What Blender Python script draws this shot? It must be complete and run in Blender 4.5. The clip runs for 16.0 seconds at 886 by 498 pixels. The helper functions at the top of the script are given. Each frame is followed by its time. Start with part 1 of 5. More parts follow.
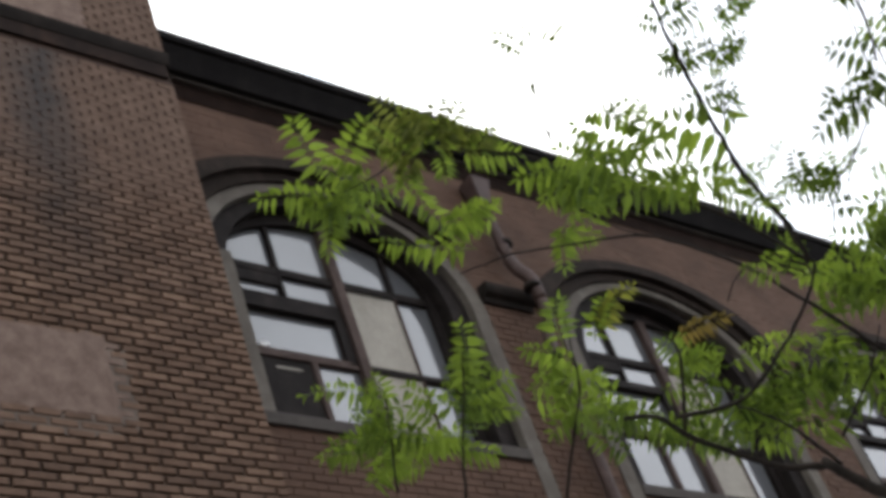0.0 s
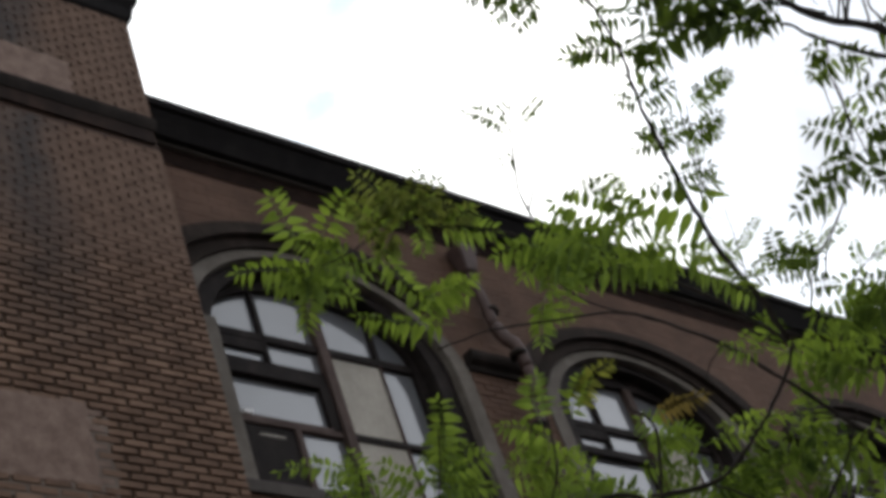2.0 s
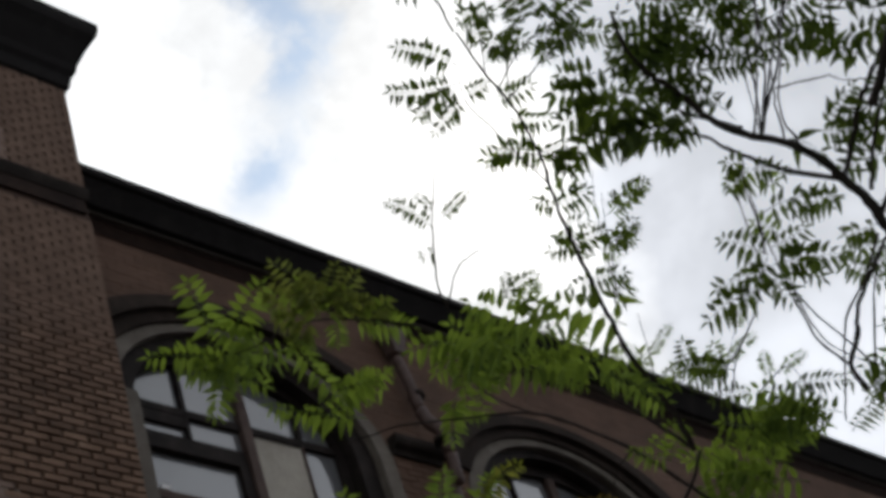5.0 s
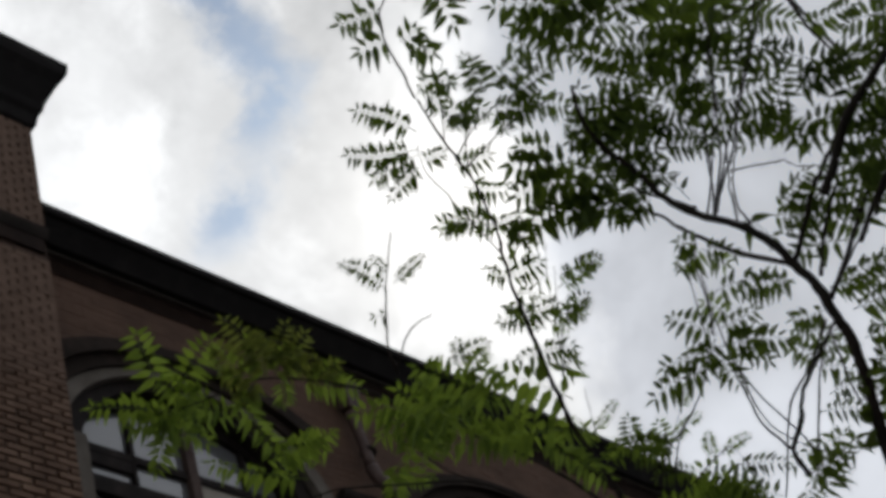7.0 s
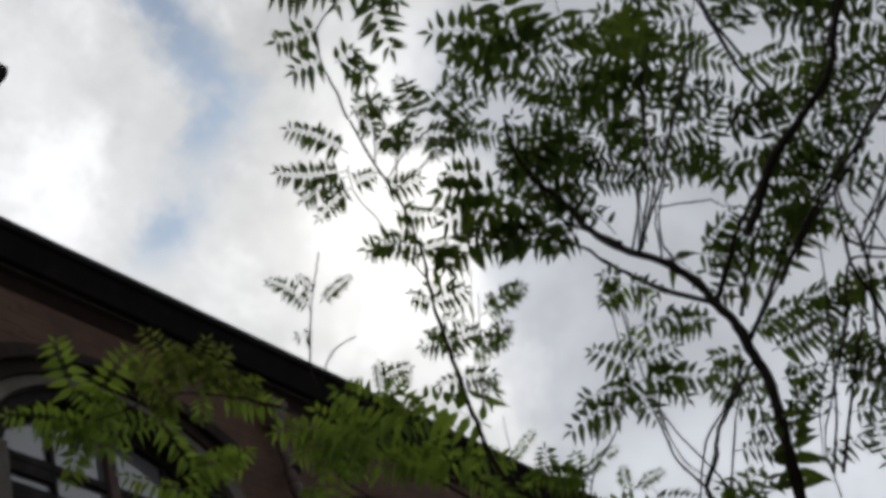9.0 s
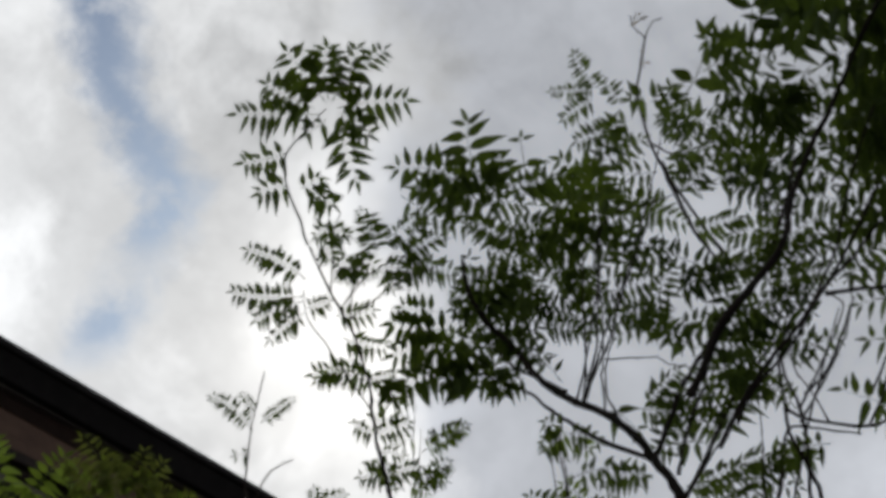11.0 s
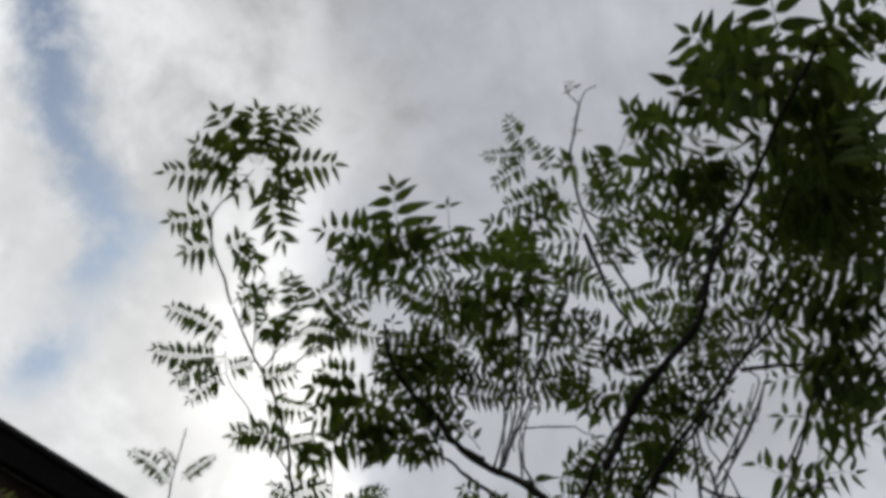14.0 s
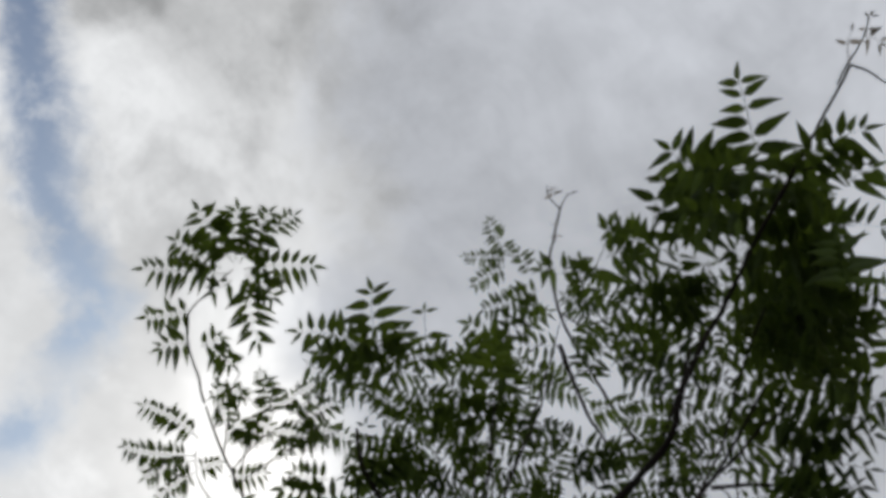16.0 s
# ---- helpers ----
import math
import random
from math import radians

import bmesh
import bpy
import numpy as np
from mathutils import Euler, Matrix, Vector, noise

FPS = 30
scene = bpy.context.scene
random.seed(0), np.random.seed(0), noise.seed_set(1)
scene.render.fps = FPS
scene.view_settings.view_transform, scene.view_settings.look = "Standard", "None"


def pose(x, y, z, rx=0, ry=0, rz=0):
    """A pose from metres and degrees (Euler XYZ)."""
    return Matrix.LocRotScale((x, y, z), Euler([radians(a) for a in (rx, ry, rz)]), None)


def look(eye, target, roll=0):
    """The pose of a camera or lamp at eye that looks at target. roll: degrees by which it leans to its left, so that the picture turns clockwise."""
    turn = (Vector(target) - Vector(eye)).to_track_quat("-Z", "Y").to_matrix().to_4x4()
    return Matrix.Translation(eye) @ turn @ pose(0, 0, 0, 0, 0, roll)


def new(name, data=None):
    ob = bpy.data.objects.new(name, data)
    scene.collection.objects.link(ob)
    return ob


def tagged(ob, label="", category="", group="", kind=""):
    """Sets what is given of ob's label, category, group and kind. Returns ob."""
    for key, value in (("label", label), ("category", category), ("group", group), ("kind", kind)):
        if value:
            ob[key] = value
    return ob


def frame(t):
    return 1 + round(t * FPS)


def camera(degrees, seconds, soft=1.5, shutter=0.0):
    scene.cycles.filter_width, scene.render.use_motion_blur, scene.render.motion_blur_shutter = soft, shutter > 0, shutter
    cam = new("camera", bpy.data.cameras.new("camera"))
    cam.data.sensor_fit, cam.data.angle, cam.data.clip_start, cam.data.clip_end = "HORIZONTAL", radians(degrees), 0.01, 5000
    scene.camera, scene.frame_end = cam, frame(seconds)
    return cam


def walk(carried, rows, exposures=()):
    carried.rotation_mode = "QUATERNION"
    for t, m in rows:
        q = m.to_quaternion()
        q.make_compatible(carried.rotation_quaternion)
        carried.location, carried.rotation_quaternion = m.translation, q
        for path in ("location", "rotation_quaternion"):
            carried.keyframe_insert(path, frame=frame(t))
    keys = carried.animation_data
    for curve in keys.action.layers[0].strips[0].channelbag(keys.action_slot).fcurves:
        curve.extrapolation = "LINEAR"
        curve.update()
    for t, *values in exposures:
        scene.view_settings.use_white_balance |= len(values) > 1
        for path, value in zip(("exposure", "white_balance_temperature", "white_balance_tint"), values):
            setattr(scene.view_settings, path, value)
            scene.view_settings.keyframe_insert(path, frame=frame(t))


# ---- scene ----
FOV = 31.90
ROWS = [
    (0, -5.947, -6.929, 1.558, 50.37, 36.07, 21.56),
    (0.5, -5.937, -6.936, 1.571, 50.66, 36.55, 21.77),
    (1, -5.932, -6.949, 1.576, 51.06, 37.22, 21.96),
    (1.5, -5.928, -6.961, 1.581, 51.43, 37.72, 22.02),
    (2, -5.918, -6.970, 1.583, 51.85, 38.09, 22.02),
    (2.5, -5.912, -6.981, 1.580, 52.48, 38.32, 22.11),
    (3, -5.906, -6.993, 1.580, 53.24, 38.48, 22.27),
    (3.5, -5.895, -7.006, 1.586, 54.03, 38.68, 22.46),
    (6, -5.888, -7.070, 1.602, 57.34, 40.68, 21.56),
    (6.5, -5.883, -7.081, 1.608, 57.98, 41.00, 21.22),
    (7, -5.880, -7.092, 1.610, 58.58, 41.24, 21.01),
    (7.5, -5.873, -7.100, 1.610, 59.20, 41.45, 20.81),
    (8, -5.872, -7.107, 1.605, 60.03, 41.61, 20.69),
    (8.5, -5.865, -7.112, 1.601, 60.94, 41.47, 20.54),
    (9, -5.857, -7.120, 1.602, 61.78, 41.24, 20.36),
    (9.5, -5.851, -7.131, 1.602, 62.76, 41.66, 20.18),
    (10, -5.867, -7.131, 1.610, 64.45, 43.29, 20.25),
    (10.2, -5.887, -7.130, 1.608, 64.98, 43.73, 19.74),
    (12.3, -5.944, -7.187, 1.593, 68.00, 45.70, 18.71),
    (12.5, -5.947, -7.200, 1.584, 68.27, 45.72, 19.03),
    (13, -5.943, -7.198, 1.583, 69.01, 45.65, 19.24),
    (13.5, -5.940, -7.209, 1.593, 69.57, 45.55, 19.30),
    (14, -5.936, -7.220, 1.604, 70.12, 45.78, 19.22),
    (14.5, -5.945, -7.238, 1.613, 70.60, 46.19, 19.00),
    (15, -5.957, -7.248, 1.624, 71.37, 47.26, 18.98),
    (15.5, -5.967, -7.263, 1.629, 71.88, 48.03, 18.90),
    (16, -5.974, -7.269, 1.632, 72.55, 48.49, 19.00),
]
cam = camera(FOV, 16.0, soft=4.4)


def stand(x, y, z, yaw, pitch, lean):
    """Camera pose: yaw to the right of +y, pitch up, lean to the right."""
    return pose(x, y, z, 90 + pitch, 0, -yaw) @ pose(0, 0, 0, 0, 0, -lean)


walk(cam, [(r[0], stand(*r[1:])) for r in ROWS],
     exposures=[(0.0, 0.6), (1.0, 0.36), (2.0, 0.0), (3.5, -0.3), (6.0, -0.8), (8.0, -1.0), (10.0, -1.1), (12.5, -1.12), (16.0, -1.05)])

# ---- light: bright broken cloud, sun veiled behind it ----
SUN_AZ, SUN_EL = 60.5, 42.0


def bearing(az, el):
    a, e = radians(az), radians(el)
    return Vector((math.sin(a) * math.cos(e), math.cos(a) * math.cos(e), math.sin(e)))


def sky_world():
    world = bpy.data.worlds.new("sky")
    scene.world = world
    world.use_nodes = True
    nt = world.node_tree
    n, l = nt.nodes, nt.links
    n.clear()
    out = n.new("ShaderNodeOutputWorld")
    sky = n.new("ShaderNodeTexSky")
    sky.sky_type = "NISHITA"
    sky.sun_disc = False
    sky.sun_elevation, sky.sun_rotation = radians(SUN_EL), radians(SUN_AZ)
    tc = n.new("ShaderNodeTexCoord")

    def noise_at(scale, detail, rough, dist=0.0):
        t = n.new("ShaderNodeTexNoise")
        t.inputs["Scale"].default_value, t.inputs["Detail"].default_value = scale, detail
        t.inputs["Roughness"].default_value, t.inputs["Distortion"].default_value = rough, dist
        l.new(tc.outputs["Generated"], t.inputs["Vector"])
        return t.outputs["Fac"]

    def m(op, a, b=None, c=None, clamp=False):
        t = n.new("ShaderNodeMath")
        t.operation, t.use_clamp = op, clamp
        for i, v in enumerate((a, b, c)):
            if v is None:
                continue
            if isinstance(v, (int, float)):
                t.inputs[i].default_value = v
            else:
                l.new(v, t.inputs[i])
        return t.outputs[0]

    def dot(v):
        t = n.new("ShaderNodeVectorMath")
        t.operation = "DOT_PRODUCT"
        l.new(tc.outputs["Generated"], t.inputs[0])
        t.inputs[1].default_value = v
        return t.outputs["Value"]

    def ramp(v, lo, hi):
        t = n.new("ShaderNodeMapRange")
        t.interpolation_type = "SMOOTHSTEP"
        l.new(v, t.inputs[0])
        t.inputs[1].default_value, t.inputs[2].default_value = lo, hi
        return t.outputs[0]

    def lin(v, lo, hi):
        t = n.new("ShaderNodeMapRange")
        l.new(v, t.inputs[0])
        t.inputs[1].default_value, t.inputs[2].default_value = lo, hi
        return t.outputs[0]

    # a ragged blue rift that winds up through the cloud sheet
    side = dot((math.cos(radians(50.8)), -math.sin(radians(50.8)), 0))
    high = dot((0, 0, 1))
    course = m("MULTIPLY_ADD", lin(high, 0.68, 0.752), 0.074, -0.046)
    course = m("ADD", course, m("MULTIPLY_ADD", lin(high, 0.757, 0.80), -0.025, m("MULTIPLY", lin(high, 0.80, 0.87), -0.014)))
    bend = m("MULTIPLY", m("SUBTRACT", noise_at(15.0, 10, 0.66, 0.4), 0.5), 0.05)
    bend = m("ADD", bend, m("MULTIPLY", m("SUBTRACT", noise_at(48.0, 8, 0.65, 0.2), 0.5), 0.03))
    rift = m("ABSOLUTE", m("ADD", m("SUBTRACT", side, course), bend))
    rift = m("SUBTRACT", 1.0, ramp(rift, 0.001, 0.034))
    rift = m("MULTIPLY", rift, m("MULTIPLY_ADD", noise_at(17.0, 9, 0.62), 4.2, -1.05, clamp=True))
    pinch = m("MULTIPLY", ramp(high, 0.712, 0.724), ramp(high, 0.742, 0.730))
    rift = m("MULTIPLY", rift, m("MULTIPLY_ADD", pinch, -0.5, 1.0))
    # cloud bodies: a bright bank towards the sun, greyer sheets beside and above it
    big, fine = noise_at(2.6, 6, 0.55, 0.3), noise_at(7.0, 8, 0.62, 0.5)

    wob = m("MULTIPLY_ADD", fine, 0.12, -0.06)
    bank = ramp(m("ADD", dot(bearing(50, 38)), wob), 0.91, 0.99)
    bank = m("MULTIPLY", bank, ramp(m("ADD", side, m("MULTIPLY", wob, 1.9)), 0.222, 0.152))
    near = m("MAXIMUM", dot(bearing(SUN_AZ, SUN_EL)), 0.0)
    edge = ramp(m("ADD", side, m("MULTIPLY", wob, 1.9)), 0.222, 0.15)
    glow = m("MULTIPLY", m("MULTIPLY", m("POWER", near, 185.0), 0.86), edge)
    grey = m("ADD", m("MULTIPLY_ADD", big, 0.9, 0.50), m("MULTIPLY_ADD", fine, 0.9, -0.40))
    puff = m("MULTIPLY_ADD", ramp(noise_at(10.0, 9, 0.58, 0.25), 0.40, 0.62), 0.46, -0.22)
    light = m("ADD", m("ADD", m("MAXIMUM", grey, 0.45), m("MULTIPLY", puff, ramp(m("ADD", side, wob), 0.27, 0.06))), m("ADD", glow, m("MULTIPLY", bank, 0.42)))
    light = m("MULTIPLY_ADD", ramp(m("ADD", side, wob), 0.03, -0.05), 0.24, light)
    light = m("ADD", light, m("MULTIPLY_ADD", ramp(noise_at(24.0, 7, 0.6, 0.3), 0.36, 0.66), 0.10, -0.05))
    light = m("MULTIPLY_ADD", ramp(m("ADD", high, m("MULTIPLY", wob, 0.5)), 0.59, 0.49), 0.30, light)
    # cloud is brightest round the veiled sun and duller away from it
    light = m("MULTIPLY", light, m("MULTIPLY_ADD", ramp(dot(bearing(SUN_AZ, SUN_EL)), -0.3, 0.8), 0.26, 0.74))
    cloud = n.new("ShaderNodeVectorMath")
    cloud.operation = "SCALE"
    warmth = n.new("ShaderNodeMix")
    warmth.data_type = "RGBA"
    l.new(m("MULTIPLY", glow, 0.9, clamp=True), warmth.inputs["Factor"])
    cool = n.new("ShaderNodeMix")
    cool.data_type = "RGBA"
    l.new(edge, cool.inputs["Factor"])
    cool.inputs[6].default_value, cool.inputs[7].default_value = (0.945, 0.983, 1.06, 1), (0.985, 1.0, 1.015, 1)
    l.new(cool.outputs[2], warmth.inputs[6])
    warmth.inputs[7].default_value = (1.02, 1.0, 0.96, 1)
    l.new(warmth.outputs[2], cloud.inputs[0])
    l.new(light, cloud.inputs["Scale"])
    blue = n.new("ShaderNodeVectorMath")
    blue.operation = "SCALE"
    l.new(sky.outputs["Color"], blue.inputs[0])
    blue.inputs["Scale"].default_value = 0.1
    tint = n.new("ShaderNodeVectorMath")
    tint.operation = "MULTIPLY"
    l.new(blue.outputs["Vector"], tint.inputs[0])
    tint.inputs[1].default_value = (0.68, 0.9, 1.13)
    blue = tint
    mix = n.new("ShaderNodeMix")
    mix.data_type = "RGBA"
    low_edge = ramp(m("ADD", dot((0, 0, 1)), m("MULTIPLY", wob, 0.5)), 0.675, 0.705)
    l.new(m("MULTIPLY", m("MULTIPLY", rift, low_edge), 0.92, clamp=True), mix.inputs["Factor"])
    l.new(cloud.outputs["Vector"], mix.inputs[6])
    l.new(blue.outputs["Vector"], mix.inputs[7])
    bg = n.new("ShaderNodeBackground")
    bg.inputs["Strength"].default_value = 1.1
    l.new(mix.outputs[2], bg.inputs["Color"])
    l.new(bg.outputs["Background"], out.inputs["Surface"])


sky_world()
sun = new("sun", bpy.data.lights.new("sun", "SUN"))
sun.data.energy, sun.data.angle, sun.data.color = 1.2, radians(14), (1.0, 0.96, 0.9)
sun.matrix_world = look(bearing(SUN_AZ, SUN_EL) * 50, (0, 0, 0))


# ---- materials ----
def surface(name, colors, scale=8.0, rough=0.8, bump=0.3, fine=60.0, spec=0.3, metal=0.0, per_object=0.0, per_island=0.0, detail=8, streak=None):
    """Two-scale noise colour between dark, mid and light, with relief."""
    mat = bpy.data.materials.new(name)
    mat.use_nodes = True
    nt = mat.node_tree
    n, l = nt.nodes, nt.links
    b = n["Principled BSDF"]
    tc = n.new("ShaderNodeTexCoord")
    geo = n.new("ShaderNodeNewGeometry")
    t1, t2 = n.new("ShaderNodeTexNoise"), n.new("ShaderNodeTexNoise")
    for t, s in ((t1, scale), (t2, fine)):
        t.inputs["Scale"].default_value, t.inputs["Detail"].default_value = s, detail
        t.inputs["Roughness"].default_value = 0.6
        l.new(geo.outputs["Position"], t.inputs["Vector"])
    add = n.new("ShaderNodeMath")
    add.operation = "MULTIPLY_ADD"
    l.new(t2.outputs["Fac"], add.inputs[0])
    add.inputs[1].default_value = 0.45
    l.new(t1.outputs["Fac"], add.inputs[2])
    fac = add.outputs[0]
    for amount, source in ((per_object, "object"), (per_island, "island")):
        if not amount:
            continue
        if source == "object":
            rnd = n.new("ShaderNodeObjectInfo").outputs["Random"]
        else:
            rnd = geo.outputs["Random Per Island"]
        a2 = n.new("ShaderNodeMath")
        a2.operation = "MULTIPLY_ADD"
        l.new(rnd, a2.inputs[0])
        a2.inputs[1].default_value = amount
        l.new(fac, a2.inputs[2])
        a3 = n.new("ShaderNodeMath")
        a3.operation = "SUBTRACT"
        l.new(a2.outputs[0], a3.inputs[0])
        a3.inputs[1].default_value = amount / 2
        fac = a3.outputs[0]
    ramp = n.new("ShaderNodeValToRGB")
    ramp.color_ramp.elements[0].position, ramp.color_ramp.elements[1].position = 0.4, 1.05
    ramp.color_ramp.elements[0].color, ramp.color_ramp.elements[1].color = (*colors[0], 1), (*colors[-1], 1)
    if len(colors) > 2:
        e = ramp.color_ramp.elements.new(0.72)
        e.color = (*colors[1], 1)
    l.new(fac, ramp.inputs["Fac"])
    colour = ramp.outputs["Color"]
    if streak:
        # rain-washed soot: a ragged dark run down the wall
        x0, wide, z0, z1, depth = streak
        sep = n.new("ShaderNodeSeparateXYZ")
        l.new(geo.outputs["Position"], sep.inputs[0])
        t3 = n.new("ShaderNodeTexNoise")
        t3.inputs["Scale"].default_value, t3.inputs["Detail"].default_value = 2.6, 5
        l.new(geo.outputs["Position"], t3.inputs["Vector"])

        def calc(op, p, q, clamp=False):
            k = n.new("ShaderNodeMath")
            k.operation, k.use_clamp = op, clamp
            for i, v in enumerate((p, q)):
                if isinstance(v, (int, float)):
                    k.inputs[i].default_value = v
                else:
                    l.new(v, k.inputs[i])
            return k.outputs[0]

        off = calc("ABSOLUTE", calc("ADD", calc("SUBTRACT", sep.outputs[0], x0), calc("MULTIPLY", calc("SUBTRACT", t3.outputs["Fac"], 0.5), 0.7)), 0)
        run = calc("SUBTRACT", 1.0, calc("DIVIDE", off, wide), True)
        fade = calc("MULTIPLY", calc("DIVIDE", calc("SUBTRACT", sep.outputs[2], z0), z1 - z0, True), depth)
        dark = n.new("ShaderNodeMix")
        dark.data_type = "RGBA"
        l.new(calc("MULTIPLY", run, fade, True), dark.inputs["Factor"])
        l.new(colour, dark.inputs[6])
        dark.inputs[7].default_value = (0.045, 0.038, 0.035, 1)
        colour = dark.outputs[2]
    l.new(colour, b.inputs["Base Color"])
    b.inputs["Roughness"].default_value, b.inputs["Metallic"].default_value = rough, metal
    b.inputs["Specular IOR Level"].default_value = spec
    if bump:
        bp = n.new("ShaderNodeBump")
        bp.inputs["Strength"].default_value, bp.inputs["Distance"].default_value = bump, 0.01
        l.new(t2.outputs["Fac"], bp.inputs["Height"])
        l.new(bp.outputs["Normal"], b.inputs["Normal"])
    return mat


SOOT = (-1.27, 0.46, 7.9, 10.0, 1.0)
BRICK = surface("brick", [(0.078, 0.046, 0.03), (0.138, 0.084, 0.056), (0.205, 0.131, 0.09)], 5, 0.85, 0.4, 90, per_object=0.35, streak=SOOT)
BRICK_FAR = surface("brick_joined", [(0.075, 0.045, 0.03), (0.128, 0.079, 0.054), (0.19, 0.122, 0.085)], 5, 0.85, 0.4, 90, per_island=0.35, streak=SOOT)
BRICK_HIGH = surface("brick_small", [(0.074, 0.044, 0.03), (0.116, 0.073, 0.051), (0.165, 0.107, 0.077)], 5, 0.85, 0.4, 90, per_island=0.12, streak=SOOT)
HEAD_JOINT = surface("head_joint", [(0.034, 0.021, 0.0155), (0.054, 0.034, 0.025), (0.08, 0.052, 0.039)], 6, 0.95, 0.5, 120)
BRICK_RED = surface("brick_red", [(0.055, 0.031, 0.0205), (0.086, 0.049, 0.0325), (0.12, 0.071, 0.049)], 1.6, 0.88, 0.4, 90, per_island=0.14)
MORTAR = surface("mortar", [(0.028, 0.0175, 0.013), (0.046, 0.029, 0.0215), (0.07, 0.046, 0.035)], 6, 0.95, 0.5, 120)
BRICK_DIRT_SHADE = surface("brick_dirt_shade", [(0.009, 0.006, 0.0055), (0.02, 0.013, 0.0105), (0.045, 0.027, 0.02)], 3, 0.85, 0.4, 90, per_object=0.05, spec=0.1)
FRIEZE_SHADED = surface("frieze_brick_shaded", [(0.009, 0.0055, 0.0045), (0.015, 0.009, 0.007), (0.026, 0.0155, 0.012)], 5, 0.9, 0.4, 90, spec=0.06)
STAIN = surface("grey_mortar", [(0.07, 0.056, 0.046), (0.115, 0.092, 0.076), (0.17, 0.138, 0.115)], 4, 0.9, 0.4, 60)
POINTING = surface("upper_pointing", [(0.074, 0.044, 0.03), (0.114, 0.072, 0.05), (0.16, 0.104, 0.074)], 5, 0.85, 0.4, 90, streak=SOOT)
MORTAR_WALL = surface("wall_mortar", [(0.055, 0.032, 0.0215), (0.083, 0.048, 0.032), (0.11, 0.065, 0.046)], 6, 0.95, 0.5, 120)
PARGE = surface("parging", [(0.085, 0.055, 0.042), (0.165, 0.115, 0.092), (0.25, 0.185, 0.152)], 8, 0.9, 0.5, 70)
STONE = surface("stone", [(0.065, 0.056, 0.046), (0.105, 0.092, 0.077), (0.16, 0.143, 0.122)], 4, 0.85, 0.3, 60)
SILL = surface("sill_stone", [(0.04, 0.034, 0.03), (0.06, 0.052, 0.046), (0.09, 0.08, 0.07)], 4, 0.85, 0.3, 60)
DARK_STONE = surface("dark_stone", [(0.009, 0.007, 0.006), (0.015, 0.012, 0.010), (0.03, 0.023, 0.02)], 4, 0.9, 0.3, 60, spec=0.15)
HOOD_STONE = surface("hood_stone", [(0.012, 0.009, 0.0075), (0.022, 0.0165, 0.0135), (0.042, 0.031, 0.025)], 4, 0.9, 0.3, 60, spec=0.12)
TAR = surface("cornice_metal", [(0.006, 0.005, 0.005), (0.009, 0.008, 0.008), (0.018, 0.016, 0.015)], 3, 0.85, 0.2, 40, spec=0.12)
LEAD = surface("drip_metal", [(0.06, 0.058, 0.056), (0.10, 0.097, 0.094), (0.16, 0.155, 0.15)], 5, 0.6, 0.2, 50)
FRAME = surface("frame_paint", [(0.010, 0.008, 0.008), (0.017, 0.014, 0.013), (0.032, 0.026, 0.024)], 5, 0.7, 0.2, 70, spec=0.08)
MULLION = surface("mullion_paint", [(0.045, 0.03, 0.026), (0.065, 0.046, 0.04), (0.1, 0.072, 0.064)], 5, 0.7, 0.2, 70, spec=0.12)
BOARD = surface("board", [(0.20, 0.185, 0.155), (0.31, 0.29, 0.25), (0.42, 0.395, 0.345)], 1.3, 0.8, 0.1, 30)
GLINT_WHITE = surface("glint_white", [(0.6, 0.6, 0.6), (0.75, 0.75, 0.74)], 8, 0.4, 0.0)
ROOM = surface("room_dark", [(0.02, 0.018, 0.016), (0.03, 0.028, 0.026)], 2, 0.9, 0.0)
PIPE = surface("pipe_paint", [(0.036, 0.021, 0.018), (0.06, 0.037, 0.032), (0.095, 0.061, 0.054)], 6, 0.6, 0.2, 60)
BARK = surface("bark", [(0.009, 0.007, 0.006), (0.018, 0.014, 0.0115), (0.04, 0.031, 0.025)], 14, 0.9, 0.5, 120)
GROUND = surface("asphalt", [(0.035, 0.035, 0.036), (0.05, 0.05, 0.05), (0.075, 0.073, 0.07)], 2, 0.9, 0.4, 80)


def glass_material():
    mat = bpy.data.materials.new("window_glass")
    mat.use_nodes = True
    n, l = mat.node_tree.nodes, mat.node_tree.links
    b = n["Principled BSDF"]
    b.inputs["Base Color"].default_value = (0.115, 0.12, 0.128, 1)
    b.inputs["Roughness"].default_value = 0.06
    b.inputs["IOR"].default_value = 2.15
    geo = n.new("ShaderNodeNewGeometry")
    t = n.new("ShaderNodeTexNoise")
    t.inputs["Scale"].default_value = 2.5
    l.new(geo.outputs["Position"], t.inputs["Vector"])
    bp = n.new("ShaderNodeBump")
    bp.inputs["Strength"].default_value, bp.inputs["Distance"].default_value = 0.13, 0.02
    l.new(t.outputs["Fac"], bp.inputs["Height"])
    l.new(bp.outputs["Normal"], b.inputs["Normal"])
    return mat


GLASS = glass_material()


# ---- mesh helpers ----
def mesh_object(name, verts, faces, material, parent=None, label=""):
    me = bpy.data.meshes.new(name)
    me.from_pydata([tuple(v) for v in verts], [], faces)
    me.materials.append(material)
    me.update()
    ob = new(name, me)
    if parent is not None:
        ob.parent = parent
        if parent.parent is None:
            ob.matrix_parent_inverse = Matrix.Translation(-parent.location)
    if label:
        tagged(ob, label)
    return ob


